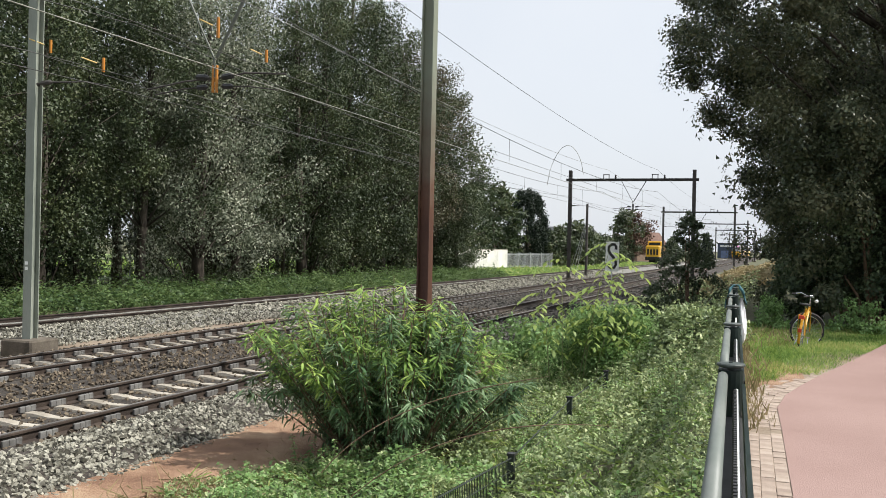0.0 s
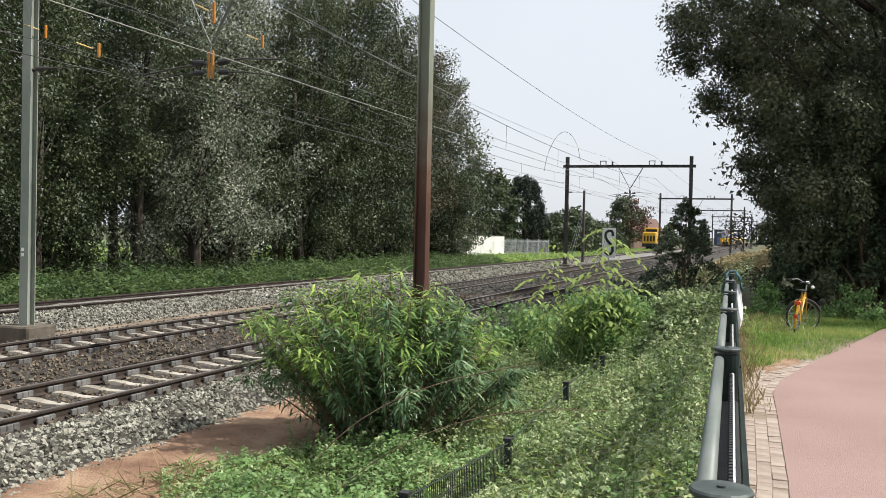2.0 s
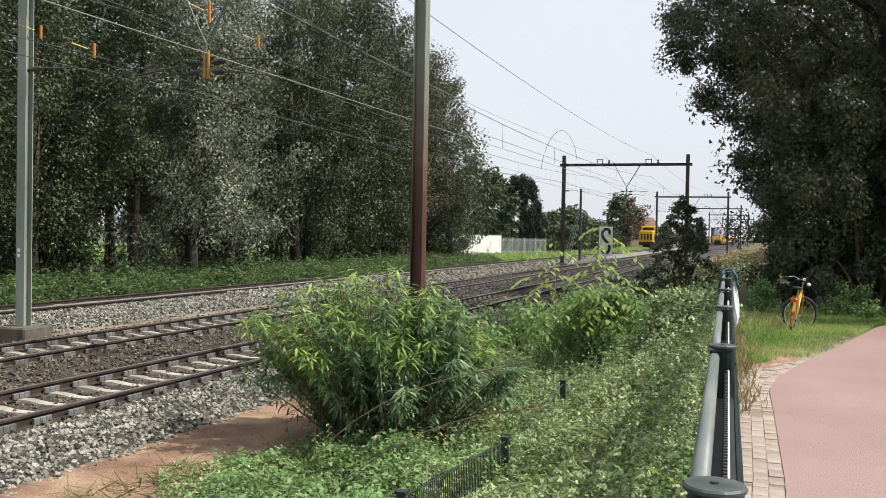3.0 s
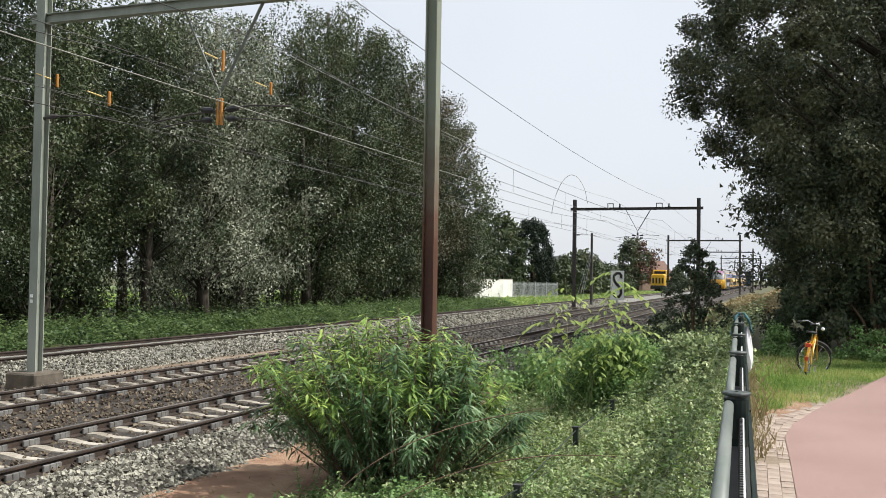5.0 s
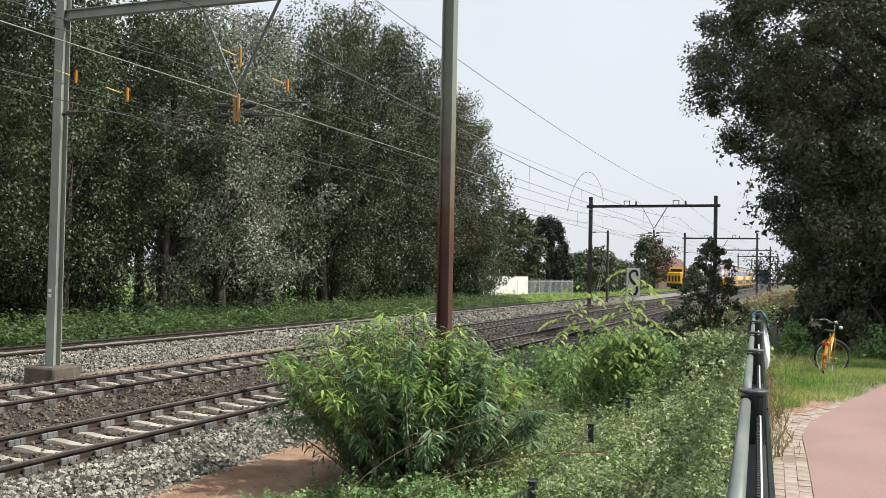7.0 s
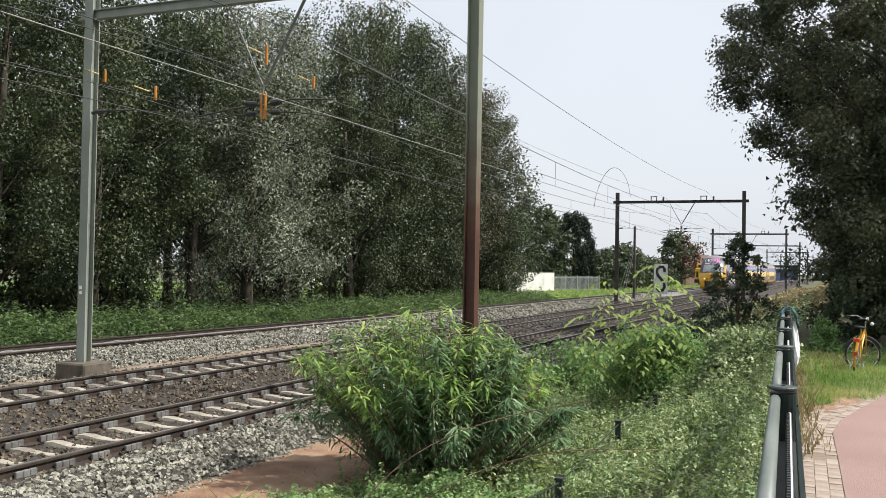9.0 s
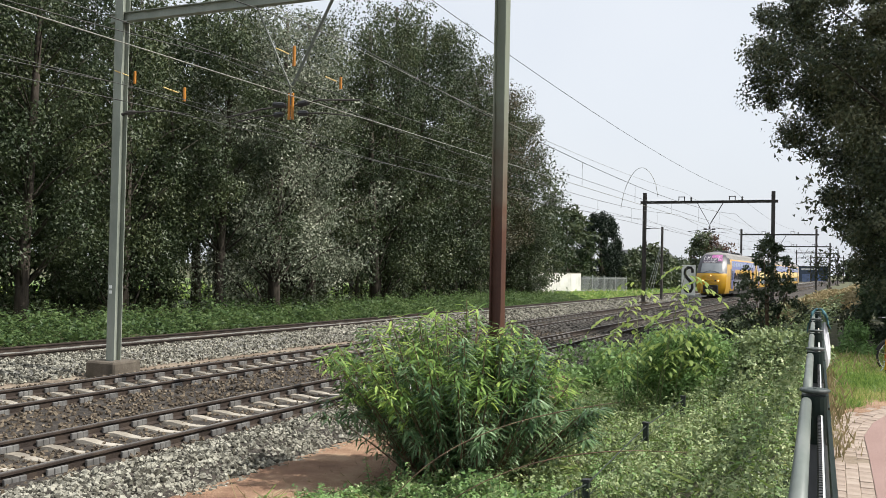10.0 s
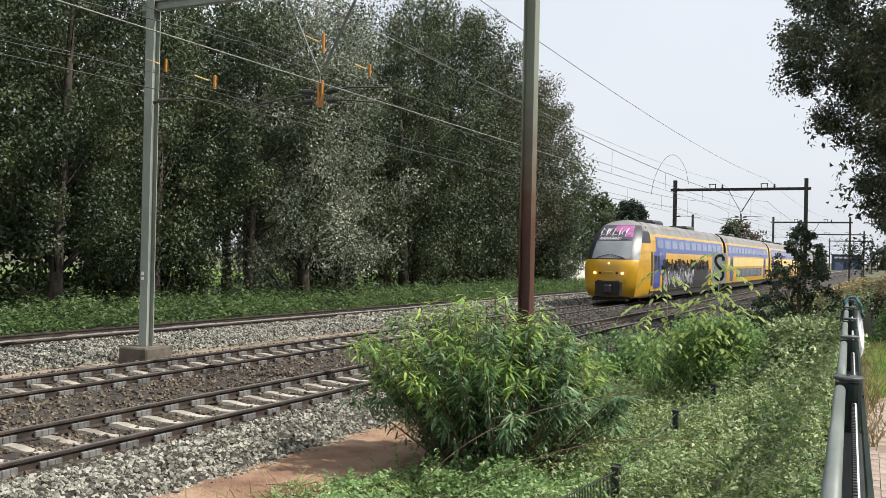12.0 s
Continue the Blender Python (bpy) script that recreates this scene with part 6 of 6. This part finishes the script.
        bar = part("side_bar", Build().tube([(0.036, a + 0.07, 1.664), (0.036, b_ - 0.07, 1.664)], 0.0105, 8), "sign", p, "pale thin bar")
        # flat dark panel added lower down, to keep that gap dark
        part("low_rail", Build().box(-0.01, 0.09, a + 0.05, b_ - 0.05, 0.82, 0.88), "fence_green", p)
        if k in (1, 2, 3):
            n = int((b_ - a) / 0.045)
            bb = Build()
            for i in range(n):
                y = a + 0.1 + (b_ - a - 0.2) * i / n
                bb.tube([(0.028, y, 1.668), (0.028, y + 0.024, 1.668)], 0.0115, 6)
            tagged(part("notched_edge", bb, "black", bar), kind="stuff")
    # bag and cloth tied to the far post
    q = RAIL_A + RAIL_D * 15.4
    bag = thing("plastic_bag", pose(q.x + 0.13, q.y, 1.08, 0, 0, RAIL_TURN), "white plastic bag hung on the railing", "bag")
    rng = random.Random(3)
    vs, fs, nseg = [], [], 14
    rows = [(0.58, 0.02, 0.03), (0.5, 0.04, 0.06), (0.40, 0.06, 0.10), (0.2, 0.075, 0.13), (0.02, 0.085, 0.14), (-0.08, 0.07, 0.12), (-0.14, 0.04, 0.07)]
    for z, rx, ry in rows:
        for k in range(nseg):
            t = 2 * math.pi * k / nseg
            w = 1 + 0.22 * math.sin(5 * t + z * 9) * rng.uniform(0.5, 1)
            vs.append((rx * w * math.cos(t), ry * w * math.sin(t), z))
    for i in range(len(rows) - 1):
        for k in range(nseg):
            fs.append((i * nseg + k, i * nseg + (k + 1) % nseg, (i + 1) * nseg + (k + 1) % nseg, (i + 1) * nseg + k))
    fs.append(tuple(range((len(rows) - 1) * nseg, len(rows) * nseg)))
    part("sack", Build().add(vs, fs), "plastic_white", bag)
    part("handle", Build().tube([(-0.03, 0, 0.6), (-0.08, 0, 0.66), (-0.12, 0, 0.58)], 0.012, 6), "plastic_white", bag)
    cloth = thing("jacket", pose(q.x + 0.10, q.y + 0.2, 1.1, 0, 0, RAIL_TURN), "black rain jacket with teal edging slung over the railing", "jacket")
    body, trim = Build(), Build()
    for sx in (-1, 1):
        vs, edge = [], []
        for i in range(9):
            drop = i / 8
            x = sx * (0.015 + 0.15 * drop ** 0.8)
            z = 0.76 - (0.38 if sx < 0 else 0.3) * drop ** 1.6
            for j in range(5):
                vs.append((x * (1 - 0.04 * j) + 0.012 * math.sin(j * 2.2 + i), -0.25 + 0.12 * j + 0.02 * math.sin(i * 1.3), z - 0.015 * math.sin(j * 3)))
            edge.append((x + 0.006 * math.sin(i * 1.7), -0.265 + 0.02 * math.sin(i * 1.3), z + 0.008))
        body.add(vs, [(5 * i + j, 5 * i + j + 1, 5 * i + j + 6, 5 * i + j + 5) for i in range(8) for j in range(4)])
        trim.tube(edge, [0.01, 0.016, 0.022, 0.024, 0.022, 0.018, 0.014, 0.01, 0.007], 7)
    part("drape", body, "black", cloth, smooth=True)
    part("edging", trim, "cloth_teal", cloth, "teal edging", smooth=True)


def edge_frames():
    """Even steps along the path's edge: place and unit direction."""
    pts = [Vector((x, y, 0)) for x, y in EDGE]
    out, carry = [], 0.0
    for a, b in zip(pts, pts[1:]):
        d = b - a
        n = d.length
        t = carry
        while t < n:
            out.append((a + d * (t / n), d / n))
            t += 0.215
        carry = t - n
    return out


def cycle_path():
    ev = [Vector((x, y, 0)) for x, y in EDGE]
    b = Build()
    rows = 9
    vs, fs = [], []
    for i, p in enumerate(ev):
        d = (ev[min(i + 1, len(ev) - 1)] - ev[max(i - 1, 0)]).normalized()
        r = Vector((d.y, -d.x, 0))
        for k in range(rows):
            q = p + r * (3.6 * k / (rows - 1))
            vs.append((q.x, q.y, 0.692 + 0.012 * math.sin(math.pi * k / (rows - 1))))
    for i in range(len(ev) - 1):
        for k in range(rows - 1):
            fs.append((i * rows + k, i * rows + k + 1, (i + 1) * rows + k + 1, (i + 1) * rows + k))
    solid("cycle_path", b.add(vs, fs), "asphalt_red", "worn pinkish red asphalt cycle path", "path", kind="structure")
    base = thing("paved_edge", Matrix.Identity(4), "strip of pale red pavers between railing and cycle path", "paving", kind="structure")
    brick = Build().box(-0.0505, 0.0505, -0.105, 0.105, -0.06, 0.0, c=0.004).mesh("brick", "brick")
    rng = random.Random(9)
    count = 0
    for i, (p, d) in enumerate(edge_frames()):
        if not (2.0 < p.y < 15.5):
            continue
        r = Vector((d.y, -d.x, 0))
        ang = -math.degrees(math.atan2(d.x, d.y))
        for k in range(9):
            q = p - r * (0.055 + 0.105 * k) + d * (0.1 if k % 2 else 0)
            if (8.75 < q.y < 9.0 and k < 4) or q.x < 0.3155 * q.y + 0.13 or q.y > 13.0 - 0.35 * k:
                continue
            o = part("brick", brick, None, base)
            o.matrix_basis = pose(q.x, q.y, 0.69 + rng.uniform(-0.006, 0.004), rng.uniform(-1, 1), rng.uniform(-1, 1), ang + rng.uniform(-1, 1))
            count += 1
    # dirt under and between the pavers
    vs, fs = [], []
    fr = [f for f in edge_frames() if 1.5 < f[0].y < 16]
    for p, d in fr:
        r = Vector((d.y, -d.x, 0))
        for k in (-0.02, 0.3, 0.75):
            q = p - r * k
            vs.append((max(q.x, 0.3155 * q.y + 0.08), q.y, 0.684))
    for i in range(len(fr) - 1):
        for k in range(2):
            fs.append((3 * i + k, 3 * i + k + 1, 3 * i + 3 + k + 1, 3 * i + 3 + k))
    solid("joint_sand", Build().add(vs, fs), "sand", "sand in the joints of the pavers", "sand", kind="structure")


def verge():
    rng = np.random.default_rng(81)
    ev = [Vector((x, y, 0)) for x, y in EDGE]
    P, W, U, S = [], [], [], []
    # turf under the blades
    vs, fs, nx = [], [], 24
    for i in range(nx):
        y = 12.6 + 10.4 * i / (nx - 1)
        right = float(np.interp(y, [q.y for q in ev], [q.x for q in ev])) - (0.42 if y < 13.3 else 0.06)
        left = 0.3155 * y + 0.1
        for k in range(9):
            x = left + (max(right, left + 0.05) - left) * k / 8
            vs.append((x, y, max(ground_xy(x, y), 0.62) + 0.02 + 0.02 * noise.noise((x * 2, y * 2, 5))))
    fs = [(9 * i + k, 9 * i + k + 1, 9 * i + k + 10, 9 * i + k + 9) for i in range(nx - 1) for k in range(8)]
    solid("verge_turf", Build().add(vs, fs), "turf", "short turf between the path and the hedge", "grass", kind="structure", smooth=True)
    # grass beyond the path's bend, up to the hedge
    while len(P) < 46000:
        x, y = rng.uniform(3.4, 20), rng.uniform(9.5, 24)
        e = np.interp(y, [q.y for q in ev], [q.x for q in ev])
        off = 0.5 if y < 13 else 0.12
        rail = 0.3155 * y + 0.12
        if x > e - off - 0.08 * rng.normal() or x < rail or y > 21.8 - 0.12 * (x - 8):
            continue
        if y < 12.2 and rng.uniform() > 0.2:
            continue
        P.append((x, y, ground_xy(x, y) + 0.01))
        W.append((rng.normal() * 0.6, rng.normal() * 0.6, 1))
        U.append((rng.normal(), rng.normal(), 0.1))
        S.append(rng.uniform(0.06, 0.14) * (1 + 0.9 * max(0.0, noise.noise((x * 1.3, y * 1.3, 2))) + 0.05 * max(0.0, y - 17)))
    me = leaves("verge", np.array(P), np.array(W), np.array(U), np.array(S), BLADE * np.array([1.7, 1, 1.6]), "grass")
    solid("path_grass", me, None, "bright grass between the path and the hedge", "grass", kind="stuff")
    # bare trodden earth where the pavers end
    vs, fs = [], []
    for i in range(15):
        u = i / 14
        y = 11.6 + 3.6 * u
        x0 = 0.3155 * y + 0.1
        wide = 0.95 * math.sin(math.pi * (0.12 + 0.8 * u)) + 0.12 * noise.noise((y * 2.1, 0, 3))
        for k in range(4):
            vs.append((x0 + wide * k / 3, y + 0.1 * noise.noise((k, y * 3, 1)), 0.688 + 0.012 * noise.noise((k * 1.7, y * 3, 7))))
    fs = [(4 * i + k, 4 * i + k + 1, 4 * i + k + 5, 4 * i + k + 4) for i in range(14) for k in range(3)]
    solid("bare_earth", Build().add(vs, fs), "dirt", "trodden sandy earth at the end of the pavers", "ground", kind="structure", smooth=True)
    # dry weeds at the end of the railing
    P, W, U, S = [], [], [], []
    for i in range(800):
        y = rng.uniform(8.5, 19)
        x = 0.3155 * y + 0.12 + abs(rng.normal()) * 0.12 + (0.9 * rng.uniform() if y > 16.5 else 0)
        h = rng.uniform(0.0, 0.22)
        P.append((x, y, ground_xy(x, y) + h)), W.append((rng.normal() * 0.4, rng.normal() * 0.4, 0.9)), U.append((rng.normal(), rng.normal(), 0.2)), S.append(rng.uniform(0.06, 0.2))
    solid("dry_weeds", leaves("weeds", np.array(P), np.array(W), np.array(U), np.array(S), BLADE * np.array([2.0, 1, 1]), "dry"), None, "dry brown weeds along the foot of the railing", "weeds", kind="stuff")


def bicycle():
    # local +y is the way it points; the rear wheel's foot at the origin
    p = thing("bicycle", pose(6.54, 16.9, 0.57, 0, 6, -27), "yellow city bicycle with black saddle and red rear light", "bicycle")

    def wheel(parent, name, c, turn=0.0):
        m = Matrix.Translation(c) @ pose(0, 0, 0, 0, 0, turn)
        b = Build()
        ring = [m @ Vector((0, 0.335 * math.cos(2 * math.pi * k / 28), 0.335 * math.sin(2 * math.pi * k / 28))) for k in range(29)]
        b.tube(ring, 0.02, 7, close=False)
        w = part(name, b, "rubber", parent)
        b = Build()
        ring = [m @ Vector((0, 0.31 * math.cos(2 * math.pi * k / 28), 0.31 * math.sin(2 * math.pi * k / 28))) for k in range(29)]
        b.tube(ring, 0.011, 6, close=False)
        part("rim", b, "chrome", w)
        b = Build()
        for k in range(18):
            t = 2 * math.pi * k / 18
            b.tube([m @ Vector((0.02 * (-1) ** k, 0, 0)), m @ Vector((0, 0.31 * math.cos(t), 0.31 * math.sin(t)))], 0.0025, 4)
        b.tube([m @ Vector((-0.05, 0, 0)), m @ Vector((0.05, 0, 0))], 0.025, 8)
        part("spokes", b, "chrome", w)
        # mudguard
        b = Build()
        arc = [m @ Vector((0, 0.365 * math.cos(t), 0.365 * math.sin(t))) for t in np.linspace(radians(25 if name == "front_wheel" else 40), radians(200 if name == "rear_wheel" else 165), 14)]
        b.tube(arc, 0.027, 6)
        part("mudguard", b, "rubber" if name == "front_wheel" else "bike_yellow", parent)
        return w

    wheel(p, "rear_wheel", (0, 0, 0.345))
    wheel(p, "front_wheel", (0.0, 1.06, 0.345), -62)
    b = Build()
    seat, crank, head, rear, front = Vector((0, 0.18, 0.86)), Vector((0, 0.40, 0.28)), Vector((0, 0.86, 0.88)), Vector((0, 0, 0.345)), Vector((0, 1.06, 0.345))
    b.tube([crank, seat], 0.018, 8).tube([crank, head - Vector((0, 0, 0.12))], 0.022, 8).tube([seat - Vector((0, -0.03, 0.25)), head - Vector((0, 0, 0.06))], 0.017, 8)
    for x in (-0.05, 0.05):
        b.tube([rear + Vector((x, 0, 0)), crank + Vector((x * 0.5, 0, 0))], 0.011, 6).tube([rear + Vector((x, 0, 0)), seat + Vector((x * 0.3, 0, -0.1))], 0.010, 6)
        b.tube([front + Vector((x, 0, 0)), head + Vector((x * 0.8, 0.03, -0.15)), head], 0.012, 6)
    part("frame", b, "bike_yellow", p)
    steer = Matrix.Translation((0, 0.86, 0)) @ pose(0, 0, 0, 0, 0, -62) @ Matrix.Translation((0, -0.86, 0))
    b = Build().tube([(0, 0.86, 0.85), (0, 0.86, 1.02)], 0.014, 7).tube([steer @ Vector(q) for q in ((-0.30, 0.62, 1.06), (-0.27, 0.78, 1.10), (-0.1, 0.87, 1.05), (0.1, 0.87, 1.05), (0.27, 0.78, 1.10), (0.30, 0.62, 1.06))], 0.012, 7)
    hb = part("handlebar", b, "chrome", p)
    for x in (-0.3, 0.3):
        part("grip", Build().tube([steer @ Vector((x, 0.60, 1.06)), steer @ Vector((x * 0.98, 0.72, 1.08))], 0.018, 8), "rubber", hb)
    part("headlamp", Build().turned([(0.015, 0), (0.036, 0.02), (0.036, 0.05), (0.015, 0.065)], (0.12, 0.84, 0.95), 10), "plastic_white", p)
    vs, fs = [], []
    for y, w, z in ((-0.10, 0.05, 0.95), (-0.06, 0.11, 0.965), (0.04, 0.10, 0.96), (0.12, 0.05, 0.955), (0.22, 0.025, 0.955)):
        vs += [(-w, y, z - 0.03), (-w * 0.8, y, z), (w * 0.8, y, z), (w, y, z - 0.03)]
    fs = [(4 * i + a, 4 * i + 4 + a, 4 * i + 5 + a, 4 * i + 1 + a) for i in range(4) for a in range(3)] + [(4 * i, 4 * i + 3, 4 * i + 7, 4 * i + 4) for i in range(4)] + [(0, 1, 2, 3), (16, 19, 18, 17)]
    part("saddle", Build().add(vs, fs), "rubber", p, "black saddle", smooth=True)
    p.scale = (0.95, 0.95, 0.95)
    part("seat_post", Build().tube([(0, 0.18, 0.84), (0, 0.12, 0.94)], 0.013, 7), "chrome", p)
    b = Build()
    for x in (-0.06, 0.0, 0.06):
        b.tube([(x, -0.32, 0.745), (x, 0.14, 0.755)], 0.008, 6)
    for x in (-0.07, 0.07):
        b.tube([(x, -0.25, 0.745), (x, -0.02, 0.36)], 0.007, 6)
    part("carrier", b, "bike_yellow", p)
    part("rear_light", Build().box(-0.05, 0.05, -0.37, -0.335, 0.68, 0.75, c=0.01), "bike_red", p, "red rear light")
    part("reflector", Build().box(-0.03, 0.03, -0.395, -0.375, 0.43, 0.5), "bike_red", p)
    b = Build().tube([(-0.13, 0.40, 0.28), (0.13, 0.40, 0.28)], 0.012, 6).tube([(0.09, 0.40, 0.28), (0.1, 0.36, 0.12)], 0.01, 6).tube([(-0.09, 0.40, 0.28), (-0.1, 0.44, 0.44)], 0.01, 6)
    b.box(0.1, 0.2, 0.31, 0.4, 0.105, 0.125).box(-0.2, -0.1, 0.4, 0.49, 0.43, 0.45)
    part("crankset", b, "chrome", p)
    part("kickstand", Build().tube([(-0.04, 0.05, 0.33), (-0.16, -0.02, 0.0)], 0.009, 6), "chrome", p)


def slope_fence():
    p = thing("slope_fence", along(0, 2.6), "low dark wire mesh fence sunk in the brambles", "fence")
    tops = {3.6: 0.42, 6.5: 0.41, 9.4: 0.23, 12.25: 0.41, 15.0: 0.43}
    for y, z in tops.items():
        post = part("post", Build().box(-0.035, 0.035, y - 0.035, y + 0.035, z - 0.9, z - 0.028, c=0.006), "fence_green", p)
        part("cap", Build().box(-0.042, 0.042, y - 0.042, y + 0.042, z - 0.026, z), "black", post)
    ys = list(tops)
    for a, b_ in zip(ys, ys[1:]):
        za, zb = tops[a] - 0.05, tops[b_] - 0.05
        rows = 4 if b_ < 10 else 2
        for k in range(rows):
            part("wire", Build().tube([(0.006, a, za - 0.14 * k), (0.006, b_, zb - 0.14 * k)], 0.008 if k == 0 else 0.005, 5), "fence_green", p)
        n = int((b_ - a) / 0.05)
        for i in range(n if b_ < 10 else 0):
            y = a + 0.05 + (b_ - a - 0.1) * i / n
            z = za + (zb - za) * i / n
            part("bar", Build().box(-0.003, 0.003, y, y + 0.006, z - 0.6, z + 0.015), "fence_green", p)
    # long bramble canes
    for i, pts in enumerate((((-1.12, 8.9, 0.18), (-0.62, 8.98, 0.80), (0.2, 9.0, 1.0), (1.05, 8.94, 1.15)), ((-0.98, 8.95, -0.2), (-0.3, 8.99, 0.5), (0.6, 9.0, 0.74), (1.7, 8.84, 0.7)))):
        b = Build()
        P = [Vector(q) for q in pts]
        path = []
        for k in range(13):
            q = k / 12
            path.append((1 - q) ** 3 * P[0] + 3 * q * (1 - q) ** 2 * P[1] + 3 * q * q * (1 - q) * P[2] + q ** 3 * P[3])
        solid("bramble_cane", b.tube(path, [0.0055] * 10 + [0.0045, 0.0035, 0.002], 5), "stem", "long arching brown bramble cane", "branch", group="bramble canes")


make_line()
make_sign()
CARS = make_train()
far_loco()
far_fence()
far_buildings()
left_woods()
undergrowth()
willow_bush()
leafy_shrub("shrub", 7.85, 29.5, 91, 3.6, 1.75, 230, 50, 0.08, "leaf_shade", "airy dark-leaved young tree beside the line", outline=LEAF_QUAD, low=0.02, spire=0.6, stems=24)
leafy_shrub("weed_bush", 3.2, 17.4, 92, 1.35, 1.25, 90, 330, 0.048, "leaf_weed", "bright green leafy weeds on the slope")
leafy_shrub("weed_bush", 2.0, 20.0, 93, 1.1, 1.3, 44, 120, 0.075, "leaf_weed", "bright green leafy weeds on the slope")
leafy_shrub("bramble_mound", 4.3, 15.6, 94, 0.9, 0.9, 70, 200, 0.058, "leaf_bramble", "arching bramble mound beside the railing")
stalk_plant()
right_trees()
far_plants()
railing()
cycle_path()
verge()
bicycle()
slope_fence()


def motions():
    for i, c in enumerate(CARS):
        rows = []
        for t in (0.0, 3.0, 6.0, 9.0, 12.0):
            rows.append((t, along(TRAIN_S + TRAIN_V * (12.0 - t) + CAR * i, 13.45)))
        walk(c, rows)


motions()
